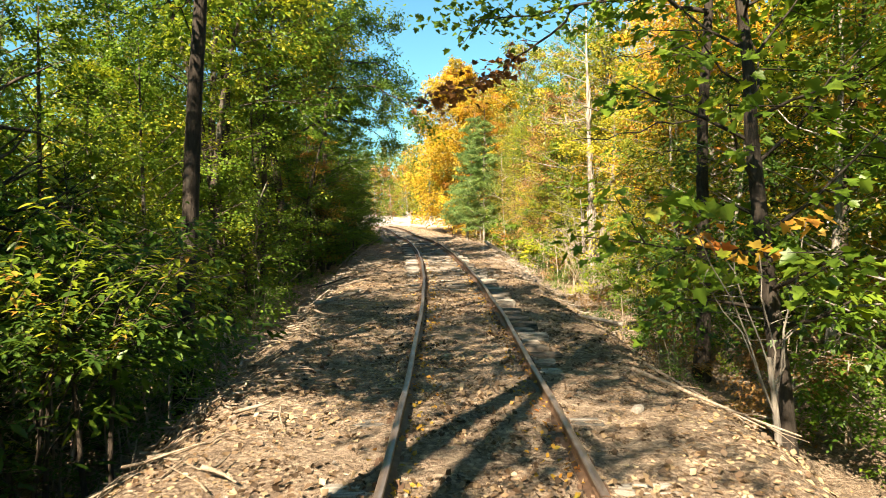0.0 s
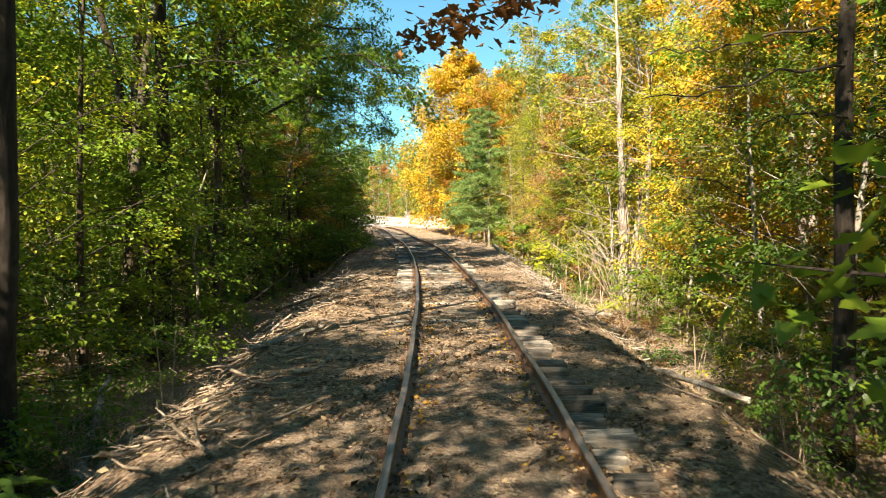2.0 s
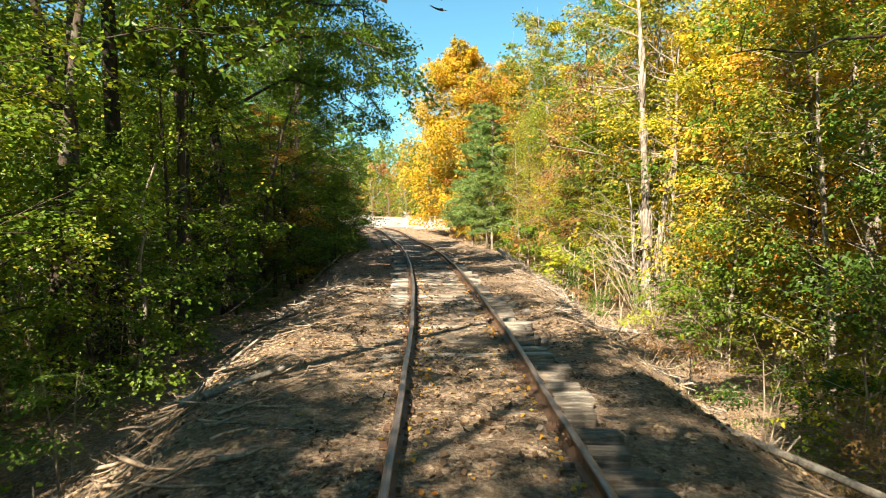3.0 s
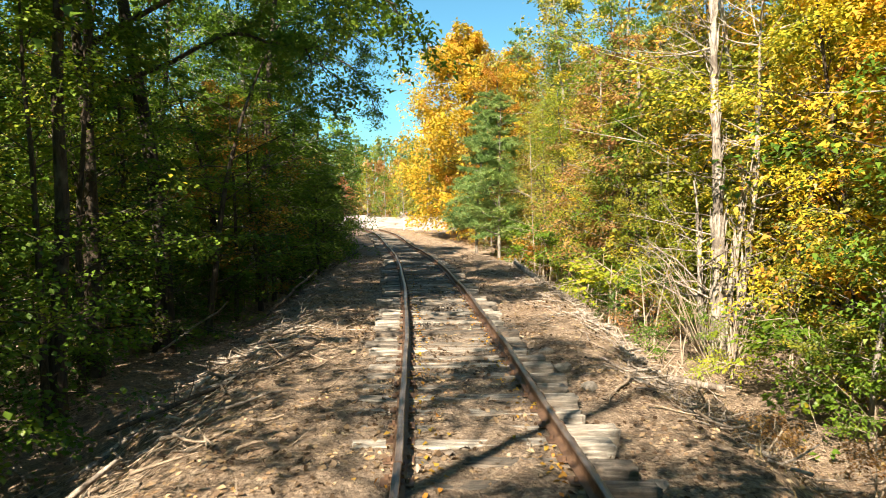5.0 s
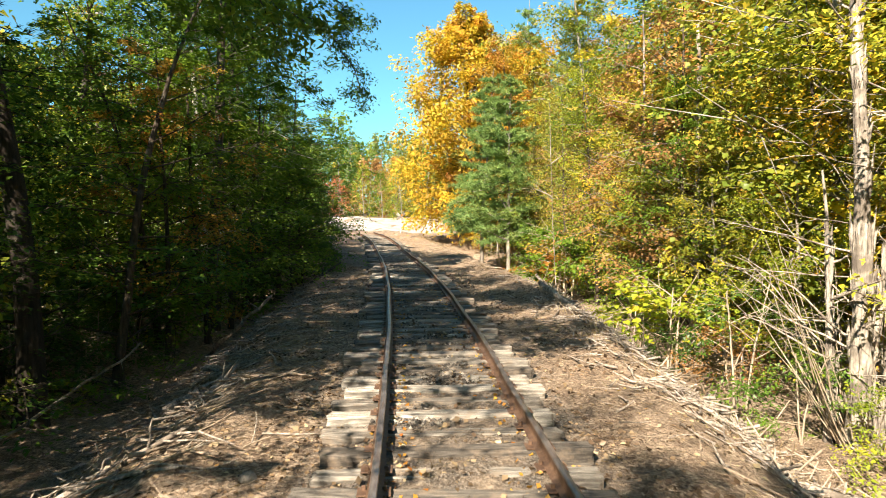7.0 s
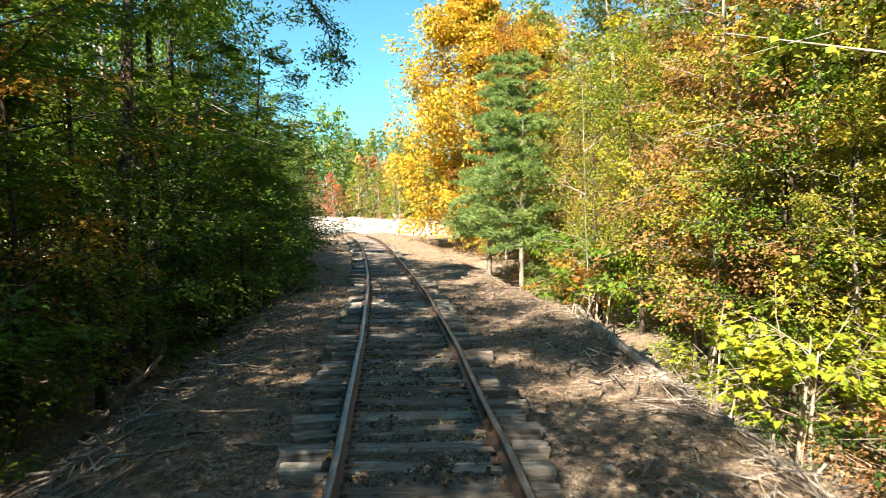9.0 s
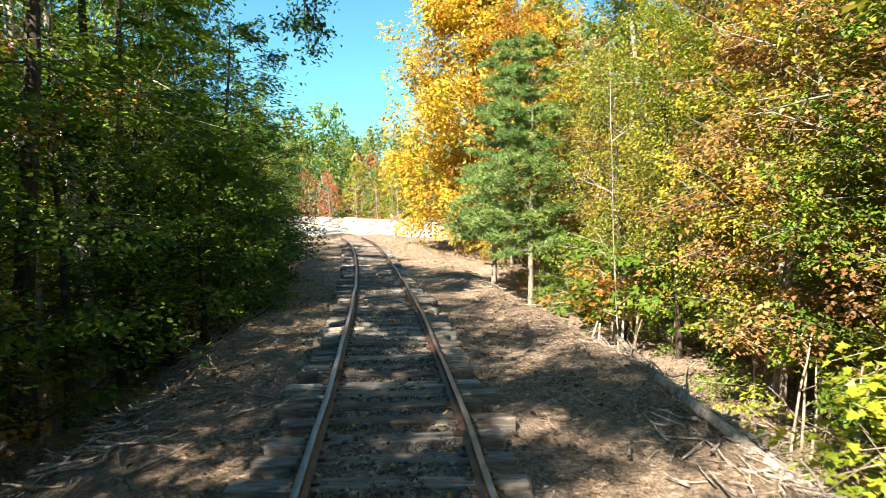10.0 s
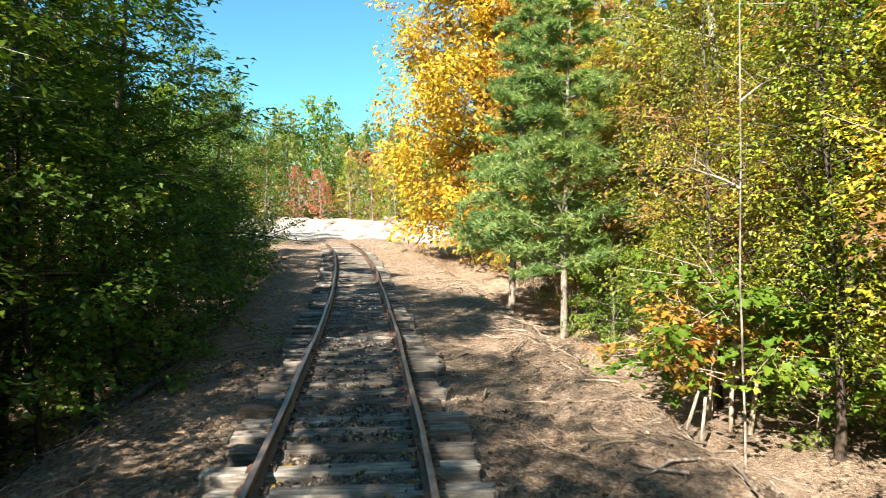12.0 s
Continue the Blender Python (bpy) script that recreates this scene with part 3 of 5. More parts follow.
def plant(name, pair, x, y, turn=0, scale=1.0, label="", category="tree", group="", tint=None, bark=None, sink=0.0):
    """Stands one plant on the ground: an empty with its trunk and crown."""
    ob = new(name)
    ob.empty_display_size = 0.3
    ob.matrix_basis = Matrix.LocRotScale((x, y, float(gz(x, y)) - sink), Euler((0, 0, turn)), (scale, scale, scale))
    for kind, data in zip(("trunk", "crown"), pair):
        if data is None:
            continue
        p = part(kind, data, ob)
        m = tint if kind == "crown" else bark
        if m is not None:
            p.material_slots[0].link = 'OBJECT'
            p.material_slots[0].material = m
    return tagged(ob, label, category, group)

rp = random.Random(11)
G, B_ = LEAF["green"], BARK["brown"]
MID = [broadleaf(100 + i, 9.0 + 0.5 * i, 2.4 + 0.15 * i, 0.8 + 0.25 * i, 12500, 0.113, 0.09 + 0.012 * i, B_, G, 30, 0.44, "dart", puff=0.1, sprays=4, twigs=False) for i in range(4)]
AIRY = [broadleaf(130 + i, 8.5 + 0.7 * i, 2.6, 0.7 + 0.3 * i, 9000, 0.1, 0.085, B_, G, 26, 0.4, "oval", puff=0.08, sprays=4) for i in range(4)]
NEAR = [broadleaf(110 + i, 8.6 + 0.8 * i, 2.4, 1.5, 13000, 0.11, 0.09, B_, G, 30, 0.42, "dart", puff=0.1, sprays=4) for i in range(2)]
SLIM = [broadleaf(150 + i, 11 + i, 1.6, 1.6, 12000, 0.09, 0.075, B_, G, 40, 0.65, "dart", puff=0.25, sprays=8) for i in range(2)]
LOW = [broadleaf(170 + i, 5.4 + 0.5 * i, 2.0, 0.4, 7000, 0.1, 0.06, B_, G, 28, 0.46, "oval", puff=0.1, sprays=4) for i in range(2)]
TALL = [broadleaf(200 + i, 15 + 1.5 * i, 2.8, 8.5 - i, 8000, 0.17, 0.17, B_, G, 16, 0.6, "dart", puff=0.2, sprays=5) for i in range(2)]
HIGH = [broadleaf(240 + i, 16 + 1.5 * i, 3.0, 2.5, 15000, 0.15, 0.16, B_, G, 46, 0.55, "dart", puff=0.16, sprays=4) for i in range(2)]
LAYER = [broadleaf(260 + i, 9.4 + 0.7 * i, 2.7, 0.7, 11000, 0.125, 0.1, B_, G, 30, 0.2, "dart", puff=0.03, sprays=4, droop=0.16, level=0.7) for i in range(2)]
CANOPY = [broadleaf(270, 15.0, 4.0, 7.6, 9000, 0.18, 0.17, B_, G, 22, 0.55, "dart", puff=0.16, sprays=5)]
OVER = [broadleaf(230, 12.5, 3.9, 3.0, 12000, 0.115, 0.19, B_, G, 40, 0.42, "dart", puff=0.1, sprays=4)]
FULL = [broadleaf(250 + i, 15.5, 4.3, 0.6, 42000, 0.25, 0.13, B_, G, 90, 0.6, "dart", twigs=False, puff=0.2, sprays=5) for i in range(2)]
BUSH = [broadleaf(300 + i, 2.3 + 0.5 * i, 1.1 + 0.15 * i, 0.1, 1800, 0.105, 0.02, BARK["twig"], G, 12, 0.48, "dart", stems=2 + i % 2, puff=0.12, sprays=3) for i in range(3)]
WOODS = [broadleaf(350 + i, 10.5 + i, 2.9, 0.3, 3700, 0.225, 0.1, B_, G, 32, 0.7, "dart", twigs=False, puff=0.25) for i in range(3)]
FAR = [broadleaf(400 + i, 10 + 1.6 * i, 4.3, 0.0, 1500, 0.58, 0.14, BARK["grey"], LEAF["far"], 46, 0.95, "dart", twigs=False, puff=0.5, boughs=False) for i in range(3)]
PINE = [tuft_pine(500 + i, 15 + 1.5 * i, 3.1, 2.2, 1900, 15, 0.27, 3.4, 0.15, BARK["grey"], LEAF["needle"]) for i in range(2)]
THICK_PINE = tuft_pine(505, 16, 4.1, 3.4, 4000, 14, 0.34, 3.4, 0.16, BARK["grey"], LEAF["needle"], -0.02, 17, 0.12)
HEMLOCK = [tuft_pine(520 + i, 8 + 2 * i, 2.3, 0.5, 1500, 7, 0.17, 3.4, 0.1, B_, LEAF["hemlock"], 0.25, 20) for i in range(2)]
WORDS = {"green": "green-leaved", "deep": "dark green", "lime": "yellow-green", "olive": "dull olive", "yellow": "yellow autumn", "gold": "golden autumn", "orange": "orange autumn", "red": "red autumn", "russet": "russet brown", "far": "mixed autumn"}


def maple(pair, x, y, tint, scale=1.0, bark="brown", where="beside the railway bank", name="maple_tree", category="tree", turn=None):
    word = "shrub" if category == "shrub" else name.replace("_", " ")
    return plant(name, pair, x, y, rp.uniform(0, 6.28) if turn is None else turn, scale, f"{WORDS[tint]} {word} {where}", category, "", LEAF[tint], BARK[bark])


# woods on the shaded side, edge row: y, x, height class, tint, scale
LEFT = [
    (12.6, -7.4, AIRY, "green", 0.9), (14.8, -6.7, LOW, "lime", 0.9), (16.6, -7.2, AIRY, "green", 0.8), (18.9, -6.9, AIRY, "lime", 0.9),
    (20.8, -6.2, LOW, "green", 0.85), (23.2, -6.4, LOW, "green", 0.9), (25.6, -6.6, AIRY, "green", 0.8), (27.9, -7.2, AIRY, "green", 0.85),
    (30.8, -8.2, LAYER, "deep", 0.9), (35.2, -7.2, LAYER, "green", 1.0), (37.6, -7.0, AIRY, "orange", 0.8), (38.6, -7.6, LAYER, "green", 0.9),
    (40.0, -6.8, AIRY, "green", 1.0), (39.6, -8.6, LOW, "green", 1.15), (43.8, -8.2, LOW, "deep", 1.2), (42.4, -6.9, LAYER, "green", 0.8), (45.4, -7.3, LAYER, "green", 0.9), (48.2, -7.4, LAYER, "green", 1.0),
    (46.8, -5.9, LOW, "green", 0.95), (49.4, -6.0, LOW, "green", 0.9), (51.0, -7.4, LAYER, "green", 1.05), (53.2, -8.6, LAYER, "green", 0.9), (53.0, -6.9, LOW, "deep", 1.0), (56.4, -9.0, LAYER, "deep", 0.9), (56.2, -7.6, LOW, "green", 1.0), (58.8, -9.6, MID, "deep", 0.9),
    (60.6, -8.2, LOW, "deep", 1.0), (63.4, -10.0, AIRY, "green", 0.95), (65.2, -9.2, LOW, "deep", 1.0), (67.0, -10.6, MID, "deep", 0.9), (69.4, -10.2, LOW, "green", 1.0), (71.4, -11.4, MID, "deep", 0.85), (73.4, -11.0, LOW, "deep", 1.0),
]
for n, (y, x, kind, tint, s) in enumerate(LEFT):
    maple(kind[n % len(kind)], x, y, tint, s, "brown", "on the shaded side of the bank")
# sunlit side
RIGHT = [
    (5.0, 7.4, MID, "green", 0.9), (9.6, 7.0, MID, "green", 0.95), (12.4, 6.9, MID, "deep", 0.9), (15.0, 8.4, MID, "olive", 1.0), (18.6, 7.6, MID, "deep", 0.9), (21.4, 7.2, NEAR, "olive", 0.85),
    (23.8, 8.2, MID, "green", 1.0), (26.2, 7.2, NEAR, "olive", 0.62), (27.6, 9.2, MID, "gold", 1.1), (29.6, 8.9, MID, "yellow", 1.0), (33.4, 9.2, MID, "olive", 1.0),
    (35.4, 7.6, NEAR, "lime", 0.6), (36.8, 8.8, MID, "olive", 1.0), (38.8, 7.1, NEAR, "olive", 0.62), (40.2, 7.8, NEAR, "olive", 1.0), (40.8, 6.9, NEAR, "green", 0.85),
    (44.6, 6.7, NEAR, "russet", 0.95), (43.0, 6.8, NEAR, "olive", 0.9), (41.4, 7.2, AIRY, "russet", 1.05), (46.4, 7.4, NEAR, "yellow", 1.0), (48.6, 6.0, SLIM, "lime", 0.9), (50.6, 7.2, NEAR, "olive", 0.95), (52.6, 5.6, SLIM, "olive", 0.9),
    (54.8, 6.4, LOW, "olive", 1.0), (56.6, 6.0, LOW, "green", 0.8), (57.4, 7.4, MID, "olive", 1.0), (59.2, 4.9, LOW, "green", 0.62), (61.0, 6.8, MID, "russet", 1.05), (64.2, 6.6, MID, "olive", 1.0),
    (66.8, 4.8, LOW, "green", 0.9), (69.2, 6.4, MID, "yellow", 1.1), (72.2, 3.8, LOW, "yellow", 1.0), (75.4, 5.4, MID, "green", 1.2), (79.0, 6.0, MID, "yellow", 1.2), (84.0, 3.6, LOW, "yellow", 1.1), (88.0, 3.2, LOW, "green", 1.2),
    (34.0, 10.8, AIRY, "yellow", 1.5), (36.0, 9.8, AIRY, "olive", 1.6), (43.5, 10.4, AIRY, "olive", 1.6), (53.0, 9.6, AIRY, "yellow", 1.5),
]
for n, (y, x, kind, tint, s) in enumerate(RIGHT):
    maple(kind[n % len(kind)], x, y, tint, s, "grey" if n % 3 and kind is not SLIM else "brown", "on the sunlit side of the bank")
maple(OVER[0], -8.0, 45.6, "green", 0.95, "birch", "reaching over the bank", "maple_tree", turn=2.3)
maple(FULL[0], 2.6, 77.0, "gold", 1.18, "brown", "glowing at the bend of the track")
maple(FULL[1], 5.0, 80.5, "gold", 1.1, "brown", "glowing at the bend of the track")
maple(HIGH[0], 4.2, 73.0, "orange", 1.0, "brown", "behind a white pine", turn=2.0)
for n, (x, y, tint, s) in enumerate(((6.6, 68.5, "russet", 0.85), (8.4, 60.5, "olive", 0.95), (7.6, 53.5, "russet", 0.8), (9.4, 48.0, "green", 0.95), (9.8, 41.6, "yellow", 0.9), (10.2, 36.0, "gold", 0.9), (10.6, 30.6, "yellow", 0.9), (9.8, 24.0, "orange", 0.85), (7.4, 76.5, "yellow", 0.95))):
    maple(HIGH[n % 2], x, y, tint, s, "grey", "rising behind the sunlit edge of the woods")
for x, y, s, k in ((3.5, 60.2, 0.74, 2), (2.2, 64.4, 0.8, 2), (5.6, 78.0, 1.2, 1), (8.2, 64.0, 1.15, 0), (8.9, 45.0, 0.95, 1)):
    plant("white_pine_tree", THICK_PINE if k == 2 else PINE[k], x, y, rp.uniform(0, 6), s, "blue-green white pine with a pale bare lower trunk", "pine tree")
# hemlocks at y < 4 stand out of view, added to shade the near bank
for x, y, s, k in ((-5.9, 11.4, 0.62, 0), (-6.4, 0.8, 0.75, 0), (-7.2, 3.4, 0.6, 0), (-10.0, 13.6, 0.9, 1), (-6.4, 8.6, 0.75, 0), (-7.6, 7.4, 0.9, 1), (-8.4, -2.6, 1.0, 0), (-8.8, 33.8, 0.95, 1), (-7.4, 46.6, 0.8, 0), (9.4, 20.0, 1.0, 1)):
    plant("hemlock_tree", HEMLOCK[k], x, y, rp.uniform(0, 6), s, "dark green hemlock with drooping boughs in shade, some added unseen", "conifer")
# tall stems whose crowns stand over the rest; left ones at y < 5 are unseen, added for shade
for x, y, s, tint, bark in ((-2.7, -1.7, 1.05, "green", "brown"), (-3.4, -0.4, 1.2, "green", "brown"), (-5.5, 4.4, 1.1, "green", "brown"),  (-7.2, 41.5, 1.1, "deep", "brown"), (-8.8, 48.6, 0.95, "green", "brown"), (-10.2, 53.6, 0.9, "deep", "brown"), (-8.4, 3.2, 0.95, "deep", "brown"), (-7.4, 22.0, 0.95, "lime", "brown"), (-6.8, 26.2, 0.85, "olive", "brown"), (-7.9, 29.7, 0.9, "green", "brown"), (-8.0, 43.5, 0.9, "green", "birch"), (-10.0, 51, 0.85, "green", "brown"), (-11.0, 56, 0.8, "deep", "brown"), (-12, 61, 0.85, "deep", "brown"),
                            (10.5, 25.5, 1.1, "gold", "grey"), (11, 17, 1.1, "orange", "grey"), (8.4, 11, 0.9, "green", "brown"), (8.2, 58.5, 1.1, "olive", "grey"), (9.6, 6.0, 0.9, "green", "brown")):
    maple(TALL[rp.randrange(2)], x, y, tint, s, bark, "rising above the younger trees, some added unseen for shade", "birch_tree" if bark == "birch" else "oak_tree")

# broad crowns added above the view, sized and placed to shade track and bank
for x, y, s in ((-6.8, 22.0, 0.9), (-7.6, 24.6, 1.28), (-7.3, 32.2, 1.28), (-4.7, 12.8, 1.05)):
    maple(CANOPY[0], x, y, "green", s, "dark", "with a broad crown added for shade on the bank", "oak_tree")
# tall woods that keep the left edge in shade
for n, (x, y, tint, s) in enumerate(((-11.6, 17.4, "lime", 0.85), (-12.4, 25.6, "olive", 0.85), (-12.6, 37.6, "green", 0.85), (-12.6, 51.0, "deep", 0.9), (-11.4, 41.4, "green", 0.95), (-10.2, 30.0, "green", 0.85))):
    maple(HIGH[n % 2], x, y, tint, s, "brown", "tall among the shaded woods")

# depth of the woods
for y in np.arange(-3, 84, 2.7):
    c = float(cx(y))
    if 4 < y < 74:
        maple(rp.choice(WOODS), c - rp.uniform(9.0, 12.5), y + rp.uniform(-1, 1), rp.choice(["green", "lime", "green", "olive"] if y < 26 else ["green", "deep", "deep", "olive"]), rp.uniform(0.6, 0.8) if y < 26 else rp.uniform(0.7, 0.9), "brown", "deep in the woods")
    maple(rp.choice(WOODS), c + rp.uniform(10.5, 14), y + rp.uniform(-1, 1), rp.choice(["yellow", "olive", "green", "lime", "orange"]) if y > 17 else rp.choice(["green", "deep", "olive"]), rp.uniform(0.85, 1.2), "grey", "deep in the woods")
for y in np.arange(-8, 100, 4.4):
    c = float(cx(y))
    if 0 < y < 76:
        maple(rp.choice(FAR), c - rp.uniform(14, 19), y + rp.uniform(-1, 1), rp.choice(["green", "deep", "olive"]), rp.uniform(0.75, 1.0), "brown", "in the depth of the woods")
    maple(rp.choice(FAR), c + rp.uniform(15.5, 21), y + rp.uniform(-1, 1), rp.choice(["far", "green", "olive", "yellow"]), rp.uniform(1.0, 1.4), "grey", "in the depth of the woods")
for y in np.arange(8, 112, 10.0):
    c = float(cx(y))
    if y < 78:
        maple(rp.choice(FAR), c - rp.uniform(21, 27), y, rp.choice(["green", "lime", "far"]), rp.uniform(0.7, 0.9), "brown", "in the depth of the woods")
    maple(rp.choice(FAR), c + rp.uniform(23, 30), y, rp.choice(["far", "olive", "green"]), rp.uniform(1.2, 1.6), "grey", "in the depth of the woods")
for x in (-9, -4, 1.5, 6):
    maple(FAR[0], x, -16 + rp.uniform(-2, 2), "green", 0.9, "brown", "behind the start of the walk")
# dark growth beside the start of the walk, out of view, added to block the sun
for x, y, s in ((-6.6, -1.8, 0.8), (-6.0, 1.4, 0.62), (-5.4, 2.4, 0.52), (-5.9, 3.6, 0.55), (-5.6, -2.0, 0.6), (-8.4, 2.0, 0.95), (-8.2, 5.0, 0.95), (-8.6, 8.2, 0.95), (-4.7, -2.8, 0.8), (-9.2, 1.4, 0.8), (-9.6, -3.4, 0.9), (-8.8, 5.4, 0.75), (-9.6, 9.2, 0.8), (-6.6, -6.4, 0.8)):
    maple(rp.choice(WOODS), x, y, "deep", s, "brown", "added out of view beside the bank for shade")
for x, y in ((-13, -2), (-17, 2), (-15, -8), (-21, -4), (-22, 4), (-19, -12), (12, -3), (16, -8), (20, -2), (14, -13), (23, -9), (-11, -11), (9, -9), (-25, 12)):
    maple(rp.choice(FAR), x + rp.uniform(-1, 1), y, rp.choice(["green", "deep", "olive"]), rp.uniform(0.8, 1.0), "brown", "in the depth of the woods")
# undergrowth along both edges
for y in np.arange(9, 74, 1.9):
    c = float(cx(y))
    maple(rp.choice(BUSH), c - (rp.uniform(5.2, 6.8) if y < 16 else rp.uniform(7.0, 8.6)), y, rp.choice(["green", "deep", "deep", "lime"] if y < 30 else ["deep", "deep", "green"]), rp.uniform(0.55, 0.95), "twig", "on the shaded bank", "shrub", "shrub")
for y in np.arange(6, 92, 1.75):
    c = float(cx(y)) if y < 80 else float(cx(80))
    if y > 36 and rp.random() < 0.45:
        continue
    off = rp.uniform(6.0, 7.2) if y < 44 else rp.uniform(7.0, 9.5)
    maple(rp.choice(BUSH), c + off, y, rp.choice(["green", "olive", "deep", "lime", "russet", "green"] if y > 18 else ["green", "deep", "olive"]), rp.uniform(0.5, 1.0), "twig", "at the foot of the sunny bank", "shrub", "shrub")
for y in np.arange(10, 17, 2.2):
    maple(rp.choice(BUSH), float(cx(y)) - rp.uniform(4.3, 5.2), y + rp.uniform(-1, 1), rp.choice(["deep", "deep", "green"]), rp.uniform(0.35, 0.6), "twig", "low on the shaded bank", "shrub", "shrub")
for y in np.arange(10, 24, 1.9):
    maple(rp.choice(BUSH), float(cx(y)) + rp.uniform(4.2, 5.4), y + rp.uniform(-1, 1), rp.choice(["deep", "russet", "russet"]), rp.uniform(0.45, 0.75), "twig", "low on the brushy bank", "shrub", "shrub")
for y in np.arange(15, 62, 2.1):
    maple(rp.choice(BUSH), float(cx(y)) - rp.uniform(8.4, 10.2), y, "deep", rp.uniform(0.8, 1.2), "twig", "in the dark woods behind the bank", "shrub", "shrub")
maple(MID[1], 1.2, 76.0, "orange", 0.62, "brown", "at the bend of the track")
# beyond the gravel road
for x in np.arange(-62, 34, 4.2):
    maple(rp.choice(FAR), x, 131 + rp.uniform(-2, 3), rp.choice(["far", "olive", "olive", "deep", "russet"]), rp.uniform(0.7, 0.95), "grey", "beyond the gravel road")
for x in np.arange(-60, 40, 6.5):
    maple(rp.choice(FAR), x, 153 + rp.uniform(-3, 5), rp.choice(["far", "green", "deep"]), rp.uniform(1.2, 1.45), "grey", "beyond the gravel road")
for x in np.arange(-70, 50, 5.4):
    maple(rp.choice(FAR), x, 140 + rp.uniform(-2, 6), rp.choice(["far", "deep", "deep", "olive"]), rp.uniform(0.95, 1.2), "grey", "beyond the gravel road")
for x, y, s, tint in ((-15.2, 123, 0.5, "red"), (-18.5, 127, 0.55, "red"), (-9.0, 124, 0.62, "green"), (-6.0, 121, 0.7, "lime"), (-2.4, 118, 0.85, "green"), (1.8, 112, 0.9, "deep"), (-12.0, 126, 0.7, "lime"), (-24, 124, 0.6, "orange"), (5, 104, 1.0, "yellow"), (-7.2, 128, 0.9, "orange"),
                      (-13.0, 87, 0.7, "deep"), (-15.8, 89, 1.0, "green"), (-18.5, 94, 1.0, "deep"), (-13.2, 81, 0.8, "deep"), (-20, 86, 1.1, "green")):
    maple(WOODS[rp.randrange(3)], x, y, tint, s, "grey", "beside the gravel road")
for x, y in ((-15.5, 136), (-7.5, 134)):
    plant("white_pine_tree", PINE[0], x, y, 1.0, 0.95, "tall white pine across the gravel road", "pine tree")

# ---- single trees and near growth ----
def scatter_leaves(name, centres, per, spread, size, tint, seed, shape, parent, label=""):
    rng = np.random.RandomState(seed)
    c = np.repeat(np.array(centres, float), per, 0)
    pos = c + rng.normal(0, 1, c.shape) * np.array(spread)
    return part(name, leaves_data(name, pos, size, tint, rng, 0.5, shape), parent, label)


def tree_base(name, x, y, label, category):
    ob = new(name)
    ob.location = (x, y, float(gz(x, y)))
    return tagged(ob, label, category)


def oak_by_track():
    """Dark oak whose limb hangs over the rails: green leaves above, brown ones at its tip, dead boughs lower down."""
    x, y = 5.7, 15.5
    ob = tree_base("oak_tree", x, y, "dark oak with bare lower boughs and a limb over the track", "tree")
    z0 = ob.location.z
    rng = np.random.RandomState(77)
    w = Wood()
    top = 14.0
    w.tube([(0.05 * math.sin(i), 0.04 * i * 0.3, -0.3 + i * top / 12) for i in range(13)], np.linspace(0.17, 0.04, 13) * np.array([1.4] + [1] * 12), 9)

    def bough(pts, r):
        pts = np.array(pts, float) - np.array([x, y, z0])
        k, n = np.linspace(0, 1, len(pts)), 14
        q = np.stack([np.interp(np.linspace(0, 1, n), k, pts[:, i]) for i in range(3)], 1)
        q[1:-1] += rng.normal(0, 0.045, (n - 2, 3))
        w.tube(q, np.linspace(r, 0.007, n), 6)
        for i in range(4, n - 1, 2):
            d = q[i + 1] - q[i]
            t = curl(q[i], d / np.linalg.norm(d) + rng.normal(0, 0.55, 3), rng.uniform(0.35, 0.9), 5, rng, 0.2)
            w.tube(t, np.linspace(r * 0.3, 0.004, 5), 3)
        return q + np.array([x, y, z0])

    high = bough([(5.7, 15.5, 6.3), (4.6, 15.4, 6.55), (3.2, 15.3, 6.45), (1.6, 15.2, 6.1), (0.5, 15.0, 5.9)], 0.055)
    drop = bough([(2.9, 15.3, 6.4), (2.3, 15.3, 5.75), (1.4, 15.25, 5.1), (0.5, 15.2, 4.65), (-0.3, 15.2, 4.35)], 0.032)
    for pts in ([(5.7, 15.5, 4.4), (4.8, 15.6, 4.5), (3.9, 15.6, 4.3), (2.9, 15.5, 4.15)], [(5.7, 15.5, 4.0), (4.7, 15.3, 3.85), (3.6, 15.4, 3.6), (2.7, 15.2, 3.5)], [(5.7, 15.5, 5.3), (4.6, 15.7, 5.5), (3.6, 15.8, 5.35)], [(5.7, 15.5, 3.3), (4.9, 15.2, 3.3), (4.2, 14.9, 3.1)]):
        bough(pts, 0.024)
    part("trunk", w.data("trunk", BARK["dark"]), ob)

    def local(q):
        return [tuple(np.array(p) - np.array([x, y, z0])) for p in q]

    scatter_leaves("crown", local(list(high[3:]) + [(3.6, 15.2, 6.9), (2.4, 15.0, 6.7), (1.2, 14.8, 6.6), (0.3, 14.9, 6.3), (-0.1, 15.0, 6.0)]), 34, (0.33, 0.35, 0.22), 0.17, LEAF["green"], 5, "lobed", ob)
    scatter_leaves("withered_tip", local(drop[6:]), 34, (0.2, 0.25, 0.15), 0.16, LEAF["withered"], 6, "lobed", ob, "withered brown oak leaves")["kind"] = "stuff"
    scatter_leaves("upper_crown", local([(x + rng.uniform(-2.6, 2.6), y + rng.uniform(-2.6, 2.6), z0 + rng.uniform(7.5, 14)) for _ in range(46)]), 60, (0.5, 0.5, 0.25), 0.19, LEAF["green"], 7, "oval", ob)


